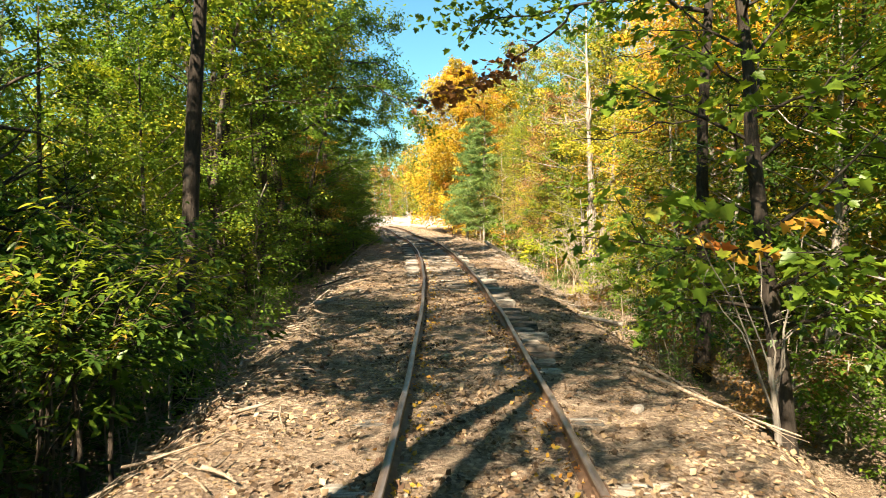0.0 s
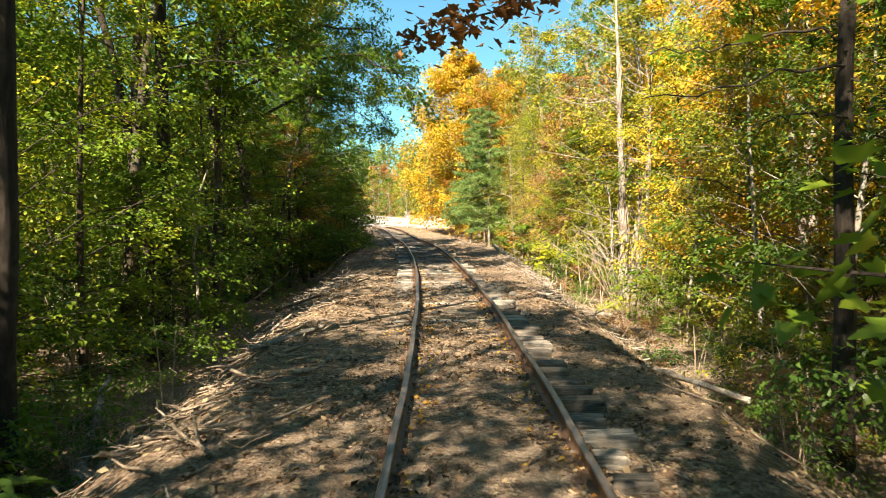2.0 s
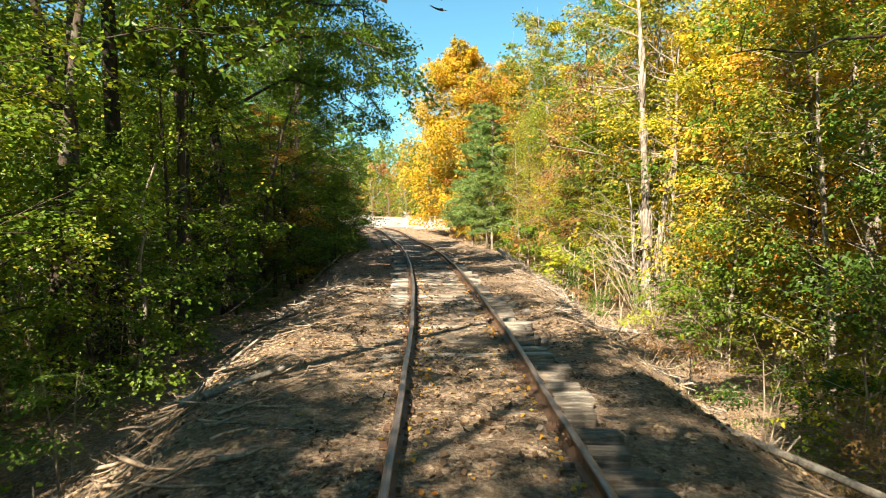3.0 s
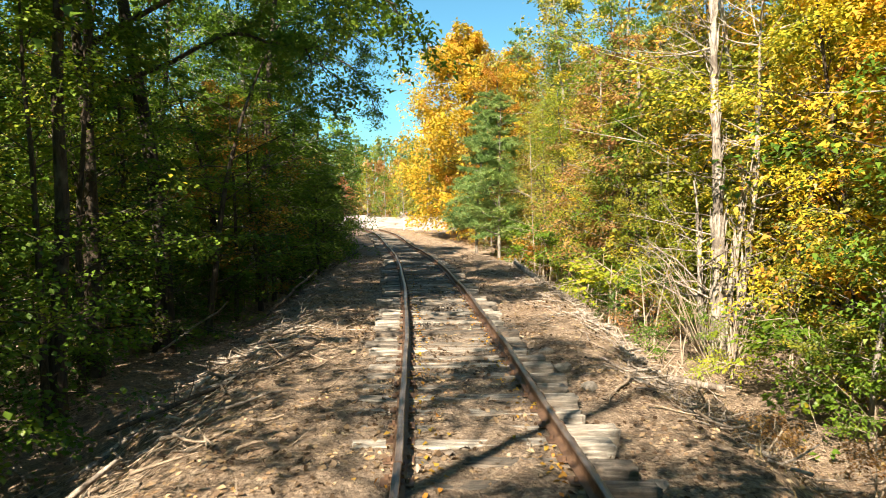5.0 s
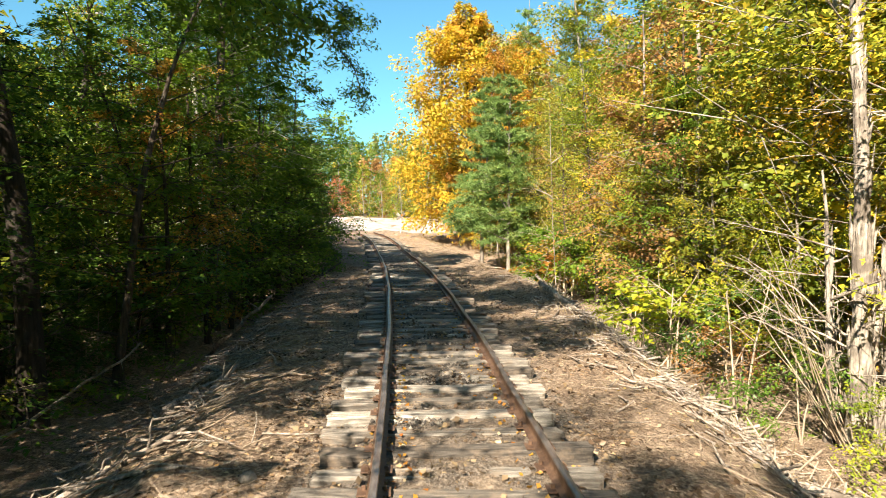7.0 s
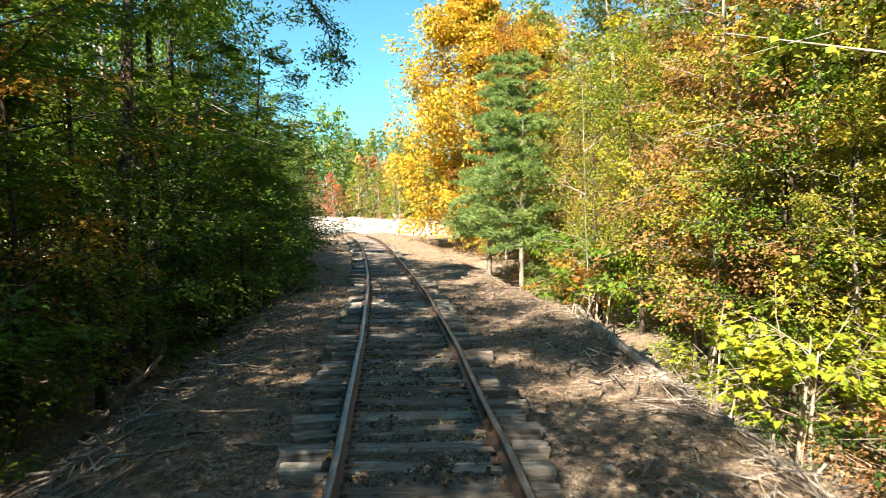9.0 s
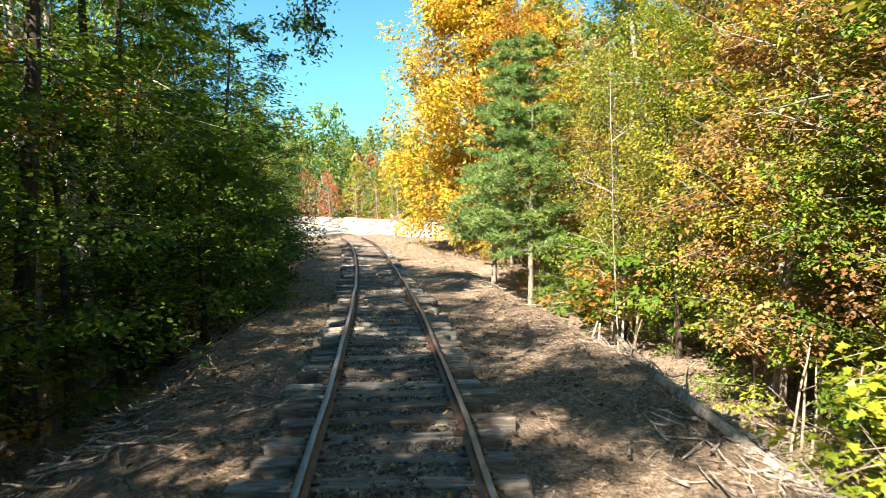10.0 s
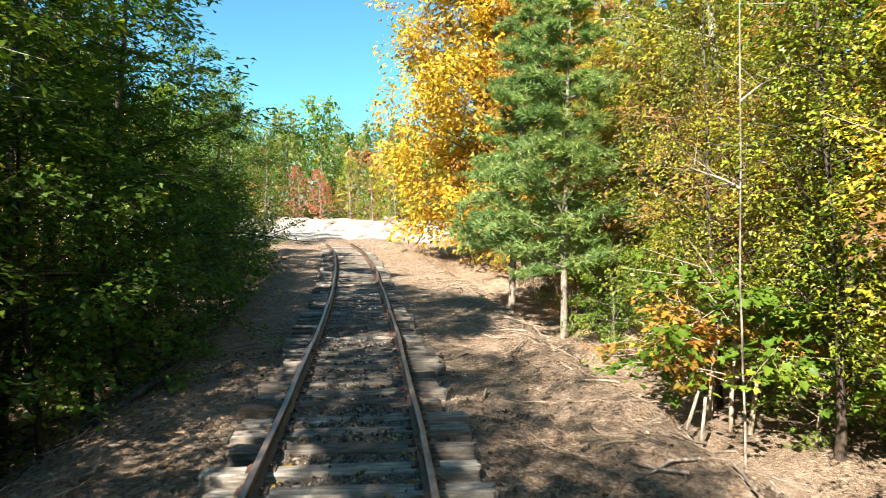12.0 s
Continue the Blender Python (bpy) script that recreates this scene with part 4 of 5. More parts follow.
def near_maple():
    """Leaning maple close to the bank with large dark leaves."""
    pair = broadleaf(611, 11, 1.8, 2.2, 1700, 0.2, 0.14, BARK["dark"], LEAF["green"], 30, 0.4, "lobed", (-0.07, 0.02), sprays=3)
    plant("maple_tree", pair, 4.65, 9.3, 0.0, 1.0, "leaning dark maple with large green leaves", "tree")


def sapling():
    """Pale forked sapling with a few big leaves turning orange."""
    x, y = 4.1, 8.5
    ob = tree_base("sapling", x, y, "pale forked sapling with orange and green lobed leaves", "young tree")
    z0 = ob.location.z
    rng = np.random.RandomState(31)
    w = Wood()
    main = curl((0, 0, -0.1), (-0.02, 0, 1), 1.35, 8, rng, 0.04)
    w.tube(main, np.linspace(0.05, 0.03, 8), 7)
    tips = []
    for a, b, c, r in ((-1.5, -0.7, 2.1, 0.013), (-1.0, -0.3, 1.75, 0.012), (-1.2, -0.4, 1.3, 0.012), (-0.3, 0, 1.5, 0.014), (0.3, 0.1, 1.9, 0.016), (0.5, -0.2, 1.2, 0.013)):
        end = np.array([a, b, c - z0])
        p0 = main[rng.randint(3, 8)]
        k = np.linspace(0, 1, 7)[:, None]
        q = p0 * (1 - k) + end * k + rng.normal(0, 0.035, (7, 3)) * np.sin(k * math.pi) + np.array([0, 0, 0.18]) * np.sin(k * math.pi)
        w.tube(q, np.linspace(r, 0.005, 7), 5)
        for i in range(3, 6):
            w.tube(curl(q[i], rng.normal(0, 1, 3) + (0, 0, 0.3), 0.4, 5, rng, 0.25), np.linspace(0.007, 0.003, 5), 3)
        tips.append(end)
    part("stem", w.data("stem", BARK["grey"]), ob)
    scatter_leaves("crown", [tips[0], tips[0] + (0.12, 0, -0.08), tips[2], tips[2] + (0.25, 0.1, -0.05), tips[5]], 14, (0.17, 0.15, 0.1), 0.2, LEAF["green"], 3, "lobed", ob, "fresh green lobed leaves")["kind"] = "stuff"
    scatter_leaves("orange_crown", [tips[1], tips[3], tips[4]], 12, (0.14, 0.12, 0.09), 0.19, LEAF["orange"], 4, "lobed", ob, "orange lobed leaves")["kind"] = "stuff"


def beech(x, y, H, R, count, size, tint, seed, label, low=0.2):
    pair = broadleaf(seed, H, R, low, count, size, 0.03, BARK["brown"], LEAF[tint], 16, 0.35, "long", stems=2, sprays=4)
    for piece in plant("beech_sapling", pair, x, y, 0.6, 1.0, label, "young tree").children:
        piece["kind"] = "stuff"


def snag():
    """Two bleached dead stems with a fan of bare branches and shoots."""
    x, y = 6.9, 31.9
    ob = tree_base("dead_tree", x, y, "bleached dead double trunk with bare branches and shaggy bark", "dead tree")
    rng = np.random.RandomState(9)
    for s, (bx, lean, H, r) in enumerate(((-0.16, 0.0, 13.5, 0.19), (0.2, 0.13, 9.5, 0.085), (0.05, 0.05, 6.5, 0.07), (-0.4, -0.07, 5.0, 0.06))):
        w = Wood()
        t = curl((bx, 0.12 * s, -0.3), (lean, 0, 1), H, 16, rng, 0.022)
        rad = np.linspace(r, 0.02, 16) * rng.uniform(0.85, 1.15, 16)
        rad[0] *= 1.5
        w.tube(t, rad, 10)
        # strips of loose bark
        for _ in range(90):
            i = rng.randint(0, 11)
            a = rng.uniform(0, 6.28)
            o = np.array([math.cos(a), math.sin(a), 0])
            L = rng.uniform(0.3, 0.9)
            p = t[i] + o * (rad[i] + 0.006)
            w.tube([p, p + (0, 0, L * 0.5), p + o * rng.uniform(0, 0.07) + (0, 0, L)], [0.006, rng.uniform(0.02, 0.05), 0.006], 4)
        stem = part("trunk", w.data("trunk", BARK["snag"]), ob)
        b = Wood()
        for i in range(24 if s < 2 else 16):
            h = rng.uniform(0.12, 0.95)
            p = np.array([np.interp(h, np.linspace(0, 1, 16), t[:, c]) for c in range(3)])
            a = rng.uniform(0, 6.28) if s else rng.uniform(1.6, 5.0)
            q = curl(p, (math.cos(a), math.sin(a), rng.uniform(-0.1, 0.8)), rng.uniform(0.8, 3.0), 8, rng, 0.13, 0.01)
            b.tube(q, np.linspace(rng.uniform(0.012, 0.032), 0.004, 8), 5)
            for j in range(2, 7):
                u = curl(q[j], q[j] - q[j - 1] + rng.normal(0, 0.28, 3), rng.uniform(0.3, 0.9), 5, rng, 0.15)
                b.tube(u, np.linspace(0.008, 0.003, 5), 3)
        part("limb_work", b.data("limb_work", BARK["bare"]), ob, "bare twiggy branches")["kind"] = "stuff"
    w = Wood()
    for _ in range(44):
        a = rng.uniform(0, 6.28)
        q = curl((0.35 * math.cos(a), 0.35 * math.sin(a), -0.1), (0.4 * math.cos(a) - 0.15, 0.4 * math.sin(a), 1), rng.uniform(1.5, 4.5), 8, rng, 0.06)
        w.tube(q, np.linspace(0.016, 0.004, 8), 4)
    part("thicket", w.data("thicket", BARK["twig"]), ob, "thin bare shoots round the base")["kind"] = "stuff"


def reaching_oak(x, y, top, r, limbs, tint, seed, label, size=0.13, per=26):
    """A tall tree at the edge of the woods whose long boughs hang out over the bank."""
    ob = tree_base("oak_tree", x, y, label, "tree")
    z0 = ob.location.z
    rng = np.random.RandomState(seed)
    w = Wood()
    stem = curl((0, 0, -0.3), (0.02, 0, 1), top, 14, rng, 0.025, 0.02)
    w.tube(stem, np.linspace(r, 0.04, 14) * np.array([1.4] + [1] * 13), 9)
    spots = []
    for pts in limbs:
        pts = np.array(pts, float) - np.array([x, y, z0])
        pts[0, :2] = [np.interp(pts[0, 2], stem[:, 2], stem[:, c]) for c in (0, 1)]
        n = 16
        q = np.stack([np.interp(np.linspace(0, 1, n), np.linspace(0, 1, len(pts)), pts[:, i]) for i in range(3)], 1)
        q[1:-1] += rng.normal(0, 0.06, (n - 2, 3))
        w.tube(q, np.linspace(0.06, 0.01, n), 6)
        for i in range(4, n):
            for _ in range(2):
                d = q[i] - q[i - 1]
                t = curl(q[i], d / np.linalg.norm(d) + rng.normal(0, 0.7, 3) + (0, 0, -0.25), rng.uniform(0.5, 1.1), 5, rng, 0.18, -0.04)
                w.tube(t, np.linspace(0.014, 0.004, 5), 3)
                spots += [t[2], t[3], t[4], t[4]]
    part("trunk", w.data("trunk", BARK["brown"]), ob)
    scatter_leaves("crown", spots, per, (0.17, 0.17, 0.11), size, LEAF[tint], seed, "dart", ob)


def beech_sprays():
    """Long arching shoots with rows of leaves, hanging out from the dark edge of the woods."""
    x, y = -4.6, 7.6
    ob = tree_base("beech_sapling", x, y, "sunlit beech sapling with yellow-green and orange leaves", "young tree")
    rng = np.random.RandomState(88)
    w = Wood()
    stem = curl((0, 0, -0.1), (0.1, -0.05, 1), 3.4, 8, rng, 0.05)
    w.tube(stem, np.linspace(0.035, 0.012, 8), 6)
    green, orange, dark = [], [], []
    tips = [(-1.95, 6.2, 1.88), (-2.25, 6.5, 1.72), (-2.5, 6.1, 1.5), (-2.9, 6.4, 1.75), (-2.2, 7.2, 1.35), (-3.2, 6.0, 1.3), (-3.5, 5.7, 1.55), (-2.7, 6.9, 1.0), (-3.7, 6.3, 0.9), (-3.0, 7.6, 1.2), (-3.3, 6.7, 2.1), (-3.9, 5.9, 1.9), (-2.9, 6.0, 0.75), (-3.4, 5.6, 0.6)]
    for n, tip in enumerate(tips):
        tip = np.array(tip) - np.array(ob.location)
        k = np.linspace(0, 1, 9)[:, None]
        q = stem[2 + n % 5] * (1 - k) + tip * k + np.array([0, 0, 0.25]) * np.sin(k * math.pi) + rng.normal(0, 0.02, (9, 3))
        w.tube(q, np.linspace(0.012, 0.003, 9), 4)
        shoots = [q[3:]]
        for i in (3, 4, 5, 6, 7):
            d = (q[i] - q[i - 1]) / np.linalg.norm(q[i] - q[i - 1])
            shoots.append(curl(q[i], d + np.array([*rng.normal(0, 0.7, 2), 0.0]), rng.uniform(0.5, 0.9), 6, rng, 0.08, -0.02))
        for shoot in shoots:
            w.tube(shoot, np.linspace(0.006, 0.002, len(shoot)), 3)
            d = shoot[-1] - shoot[0]
            d = d / np.linalg.norm(d)
            wide = np.cross(d, (0, 0, 1.0))
            for m, g in enumerate(np.linspace(0.1, 1, 15)):
                p = np.array([np.interp(g, np.linspace(0, 1, len(shoot)), shoot[:, c]) for c in range(3)])
                # shoots tipped below 1.25 m get a darker leaf colour that stands in for shade
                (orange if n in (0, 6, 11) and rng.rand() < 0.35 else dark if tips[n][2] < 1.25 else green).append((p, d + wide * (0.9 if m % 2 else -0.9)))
    part("stem", w.data("stem", BARK["brown"]), ob)
    for name, rows, tint, label in (("crown", green, "lime", "yellow-green pointed beech leaves"), ("shaded_crown", dark, "deep", "beech leaves coloured darker as if in shade"), ("orange_crown", orange, "orange", "orange beech leaves")):
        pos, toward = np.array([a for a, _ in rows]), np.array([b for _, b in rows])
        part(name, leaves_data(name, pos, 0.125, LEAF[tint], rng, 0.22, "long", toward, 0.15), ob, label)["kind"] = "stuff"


def bare_tree(x, y, H, r, seed, arms, label):
    """A pale dead stem with long level or sloping dead limbs."""
    ob = tree_base("dead_tree", x, y, label, "dead tree")
    rng = np.random.RandomState(seed)
    t = curl((0, 0, -0.3), (0, 0, 1), H, 14, rng, 0.022)
    w = Wood()
    w.tube(t, np.linspace(r, 0.35 * r, 14) * rng.uniform(0.88, 1.12, 14), 9)
    part("trunk", w.data("trunk", BARK["snag"]), ob)
    for h, a, rise, L in arms:
        p = np.array([np.interp(h, t[:, 2], t[:, c]) for c in range(3)])
        q = curl(p, (math.cos(a), math.sin(a), rise), L, 9, rng, 0.05)
        b = Wood()
        b.tube(q, np.linspace(0.028, 0.005, 9), 5)
        for j in range(3, 8):
            b.tube(curl(q[j], q[j] - q[j - 1] + rng.normal(0, 0.2, 3), rng.uniform(0.3, 0.8), 4, rng, 0.15), np.linspace(0.008, 0.003, 4), 3)
        part("limb", b.data("limb", BARK["bare"]), ob)


oak_by_track()
near_maple()
beech_sprays()
reaching_oak(-7.6, 29.2, 13.0, 0.17, [
    [(-7.6, 29.2, 5.4), (-4.4, 28.8, 7.0), (-2.8, 28.2, 6.9), (-1.7, 27.6, 6.3), (-0.8, 27.1, 5.6)],
    [(-7.6, 29.2, 6.6), (-4.2, 30.0, 8.2), (-2.7, 30.4, 8.2), (-1.9, 30.4, 7.2)],
    [(-7.6, 29.2, 4.4), (-4.8, 29.4, 5.8), (-3.4, 29.8, 5.7), (-2.5, 30.0, 5.0)],
    [(-7.6, 29.2, 8.0), (-4.2, 29.6, 9.6), (-2.4, 30.0, 9.8)],
    [(-7.6, 29.2, 9.0), (-5.0, 28.0, 11.0), (-3.4, 27.4, 11.4)],
    [(-7.6, 29.2, 7.0), (-5.2, 27.0, 8.0), (-4.4, 25.6, 7.6)],
    [(-7.6, 29.2, 9.5), (-6.8, 31.2, 11.4), (-6.4, 32.8, 11.8)],
    [(-7.6, 29.2, 10.4), (-7.6, 28.6, 12.4), (-8.6, 28.0, 12.6)]], "green", 620, "green oak with long boughs hanging over the bank")
reaching_oak(-8.3, 46.3, 13.5, 0.15, [
    [(-8.3, 46.3, 7.2), (-6.0, 46.0, 9.2), (-4.4, 45.9, 8.5), (-3.5, 45.8, 7.3), (-3.1, 45.8, 6.5)],
    [(-8.3, 46.3, 8.4), (-5.6, 46.5, 10.3), (-4.1, 46.2, 9.7), (-3.3, 46.0, 8.7)],
    [(-8.3, 46.3, 9.4), (-5.6, 45.5, 11.2), (-4.2, 45.5, 10.7)],
    [(-8.3, 46.3, 10.4), (-7.4, 45.0, 12.4), (-6.4, 44.4, 12.8)]], "deep", 621, "grey-green tree with leafy sprays hanging over the track", 0.12)
bare_tree(6.3, 43.5, 10.5, 0.075, 630, ((7.0, 2.6, 0.5, 1.6), (5.2, 0.4, 0.3, 1.4), (8.4, 3.6, 0.4, 1.2)), "thin bleached dead stem among the sunlit trees")
bare_tree(7.1, 40.6, 9.5, 0.14, 631, ((5.9, 3.25, 0.0, 3.2), (4.6, 2.9, 0.45, 2.8), (3.2, 2.8, 0.4, 2.8), (7.0, 0.3, 0.2, 1.8), (3.9, 0.0, 0.3, 1.5)), "broken bleached trunk with long level dead limbs")
bare_tree(4.3, 48.2, 8.5, 0.02, 632, ((4.5, 2.8, 0.5, 1.0), (5.8, 0.6, 0.6, 0.9)), "slender pale stem among the young trees")
sapling()
beech(-4.8, 7.8, 4.0, 1.6, 1500, 0.18, "green", 701, "green beech sapling leaning over the bank", 2.4)
beech(-4.3, 8.4, 3.8, 1.5, 2000, 0.18, "deep", 702, "dark green long-leaved sapling leaning over the bank", 2.2)
near_low = broadleaf(704, 2.5, 1.9, 1.0, 1300, 0.15, 0.03, BARK["twig"], LEAF["lime"], 14, 0.35, "lobed", stems=2, puff=0.06, sprays=4)
plant("maple_sapling", near_low, 5.3, 37.4, 0.4, 1.0, "bright yellow-green maple sapling spreading over the bank", "young tree")
plant("maple_sapling", near_low, 5.2, 50.2, 2.4, 1.25, "green maple sapling at the foot of the bank", "young tree", "", LEAF["green"])
plant("maple_sapling", near_low, 4.8, 51.2, 0.9, 1.0, "orange maple sapling at the foot of the bank", "young tree", "", LEAF["orange"])
plant("maple_sapling", near_low, 7.4, 46.8, 1.7, 1.1, "green maple sapling at the foot of the bank", "young tree", "", LEAF["green"])
plant("maple_sapling", near_low, 7.0, 27.6, 4.0, 0.8, "green maple sapling at the foot of the bank", "young tree", "", LEAF["green"])
for sap in [o for o in bpy.data.objects if o.name.startswith("maple_sapling")]:
    for piece in sap.children:
        piece["kind"] = "stuff"
beech(-5.0, 6.6, 2.6, 1.3, 500, 0.19, "deep", 705, "dark green long-leaved sapling low on the bank")
for x, y, k, tint in ((-5.4, 9.6, 1, "deep"), (-4.4, 10.6, 0, "green"), (-5.4, 12.4, 1, "green"), (-5.6, 7.0, 2, "deep")):
    maple(BUSH[k], x, y, tint, 0.8, "twig", "low on the shaded bank", "shrub", "shrub")
snag()
near_pine = pine(71, 8.0, 3.0, 2.6, 330, 22, 0.15, 0.1, BARK["brown"], LEAF["needle"], 0.0, 11)
plant("white_pine_tree", near_pine, -6.7, 10.4, 0.3, 1.0, "young white pine with long pale needle tufts", "pine tree")


# ---- dead wood, stones, posts ----
def branch_data(seed, L, r, twigs):
    rng = np.random.RandomState(seed)
    w = Wood()
    q = curl((-L / 2, 0, 0), (1, 0, 0), L, 9, rng, 0.1)
    q[:, 2] = np.abs(q[:, 2]) * 0.3
    w.tube(q, np.linspace(r, r * 0.35, 9), 6)
    for _ in range(twigs):
        i = rng.randint(2, 8)
        s = 1 if rng.rand() < 0.5 else -1
        u = curl(q[i], (0.9, s * rng.uniform(0.2, 0.7), rng.uniform(0, 0.25)), L * rng.uniform(0.12, 0.3), 5, rng, 0.18)
        w.tube(u, np.linspace(r * 0.3, 0.003, 5), 4)
    return w.data("fallen_branch", BARK["dead"])


def slope_pose(x, y, turn, lift=0.0):
    e = 0.25
    n = Vector((float(gz(x - e, y) - gz(x + e, y)) / (2 * e), float(gz(x, y - e) - gz(x, y + e)) / (2 * e), 1)).normalized()
    q = Vector((0, 0, 1)).rotation_difference(n)
    return Matrix.Translation((x, y, float(gz(x, y)) + lift)) @ q.to_matrix().to_4x4() @ pose(0, 0, 0, 0, 0, turn)


BRANCHES = [branch_data(800 + i, L, r, t) for i, (L, r, t) in enumerate(((1.2, 0.018, 4), (0.8, 0.012, 3), (1.8, 0.026, 5), (0.6, 0.009, 2), (1.0, 0.02, 1), (2.3, 0.032, 6)))]
rs = random.Random(21)
for i in range(230):
    y = rs.uniform(4, 62)
    if rs.random() < 0.5:
        x = float(cx(y)) - 2.0 - abs(rs.gauss(0, 1.2))
        if rs.random() < 0.3:
            y = rs.uniform(24, 42)
    else:
        x = float(cx(y)) + 2.5 + 1.0 * float(smooth(22, 42, y)) + abs(rs.gauss(0, 1.1))
        if rs.random() < 0.5:
            y = rs.uniform(20, 44)
    b = new("fallen_branch", BRANCHES[rs.choice((0, 1, 1, 2, 3, 3, 3, 4, 5))])
    b.matrix_basis = slope_pose(x, y, rs.uniform(0, 360), 0.012) @ Matrix.Scale(rs.uniform(0.45, 0.9), 4)
    tagged(b, "bleached dead branch lying on the leafy bank", "branch", "fallen branches")


def log_data(seed, L, r, mat):
    """A fallen log: tapered, bent, grooved along the grain, with broken ends."""
    rng = np.random.RandomState(seed)
    w = Wood()
    n, sides = 18, 12
    q = curl((-L / 2, 0, r * 0.6), (1, 0, 0), L, n, rng, 0.05)
    q[:, 2] = r * 0.7 + 0.2 * (q[:, 2] - r * 0.6)
    rad = np.linspace(r, r * 0.6, n) * rng.uniform(0.85, 1.12, n)
    w.tube(np.concatenate([q[:1], q, q[-1:]]), np.concatenate([[0.001], rad, [0.001]]), sides)
    v = w.v[0].reshape(n + 2, sides, 3)
    groove = rng.normal(0, 0.13, sides)[None] + rng.normal(0, 0.06, (n, sides))
    v[1:-1] += (v[1:-1] - q[:, None]) * groove[:, :, None]
    # jagged ends
    v[1] += np.array([1.0, 0, 0]) * rng.uniform(-1.2, 0.8, (sides, 1)) * r
    v[-2] += np.array([1.0, 0, 0]) * rng.uniform(-0.8, 1.4, (sides, 1)) * r
    stubs = []
    for _ in range(4):
        i = rng.randint(2, n - 2)
        u = Wood()
        u.tube(curl(q[i], (0.4, rng.normal(0, 0.8), 0.8), rng.uniform(0.12, 0.4), 4, rng, 0.1), np.linspace(r * 0.3, 0.006, 4), 5)
        stubs.append(u.data("stub", mat))
    return w.data("log", mat), stubs


for k, (x, y, turn, L, r, bark, label) in enumerate((
        (-5.35, 35.1, 12, 1.5, 0.1, "grey", "pale rotting log lying on the shaded bank"),
        (3.1, 37.1, 100, 3.4, 0.085, "bare", "long bleached log along the top of the bank"),
        (-3.9, 13.6, 108, 3.2, 0.04, "bare", "bent bleached pole on the bank"),
        (-2.9, 23.6, 52, 3.6, 0.03, "brown", "thin dark pole across the bank"),
        (-4.3, 13.9, 80, 1.6, 0.06, "grey", "grey broken log on the bank"),
        (-2.4, 16.4, 40, 1.3, 0.05, "grey", "short grey log beside the rails"),
        (3.15, 15.5, 92, 5.0, 0.035, "grey", "dark half-buried log along the edge of the bank"),
        (3.3, 24.0, 96, 4.0, 0.05, "bare", "bleached pole along the edge of the bank"),
        (-3.4, 29.8, 63, 2.6, 0.06, "grey", "grey log in the brush on the bank"),
        (-3.7, 31.2, 55, 2.2, 0.05, "bare", "bleached log in the brush on the bank"),
        (4.3, 31.0, 130, 2.4, 0.06, "bare", "bleached log below the dead tree"),
        (4.9, 29.6, 110, 3.0, 0.07, "bare", "bleached log below the dead tree"),
        (-6.6, 33.5, 25, 4.5, 0.04, "grey", "long bent pole in the dark undergrowth"),
        (-5.0, 46.5, 70, 3.4, 0.07, "brown", "dark log below the shaded trees"),
        (1.9, 60.5, 70, 3.0, 0.05, "grey", "grey log on the bank near the pine"),
        (-4.2, 14.3, 62, 1.9, 0.07, "bare", "pale broken log leaning in the undergrowth"),
        (-3.9, 20.2, 40, 2.4, 0.05, "bare", "bleached pole in the brush on the bank"),
        (-4.3, 23.4, 28, 2.6, 0.06, "bare", "bleached bent pole on the bank"),
        (-3.6, 26.8, 35, 2.0, 0.06, "bare", "pale split log on the bank"),
        (-4.6, 30.4, 20, 3.0, 0.04, "bare", "bleached pole in the brush on the bank"),
        (-4.0, 33.0, 50, 1.8, 0.07, "grey", "grey log in the brush on the bank"),
        (-6.0, 40.6, 66, 3.0, 0.05, "bare", "pale barkless pole lying on the shaded bank"),
        (3.4, 29.0, 104, 2.2, 0.07, "bare", "bleached log on the brushy bank"),
        (4.2, 26.2, 80, 2.4, 0.05, "bare", "bleached pole on the brushy bank"),
        (4.0, 34.0, 118, 2.6, 0.06, "bare", "bleached log on the brushy bank"),
        (3.6, 40.4, 112, 3.4, 0.07, "bare", "long bleached log along the edge of the bank"),
        (-5.2, 50.2, 64, 4.0, 0.08, "brown", "dark log below the shaded trees"))):
    body, stubs = log_data(900 + k, L, r, BARK[bark])
    ob = new("log", body)
    for me in stubs:
        part("stub", me, ob)
    ob.matrix_basis = slope_pose(x, y, turn, -0.02 - 0.25 * r)
    tagged(ob, label, "log", "fallen logs")


def leaning_pole(a, b, r, seed, label):
    """A bent pale pole: one end on the ground, the other propped up on the brush."""
    rng = np.random.RandomState(seed)
    k = np.linspace(0, 1, 12)[:, None]
    q = np.array(a) * (1 - k) + np.array(b) * k + rng.normal(0, 0.025, (12, 3))
    w = Wood()
    w.tube(np.concatenate([q, q[-1:] + (0.002, 0, 0.004)]) - q[0], np.append(np.linspace(r, 0.55 * r, 12) * rng.uniform(0.9, 1.12, 12), 0.001), 8)
    ob = new("pole", w.data("pole", BARK["bare"]))
    ob.location = q[0]
    for i in (4, 6, 9):
        t = Wood()
        t.tube(curl(q[i] - q[0], (rng.normal(0, 1), rng.normal(0, 1), 0.6), rng.uniform(0.15, 0.45), 5, rng, 0.15), np.linspace(0.35 * r, 0.003, 5), 5)
        part("stub", t.data("stub", BARK["bare"]), ob)
    tagged(ob, label, "log", "fallen logs")


leaning_pole((-6.2, 38.0, float(gz(-6.2, 38.0)) + 0.02), (-4.1, 36.1, 0.27), 0.055, 61, "pale barkless pole propped on the brushy bank")
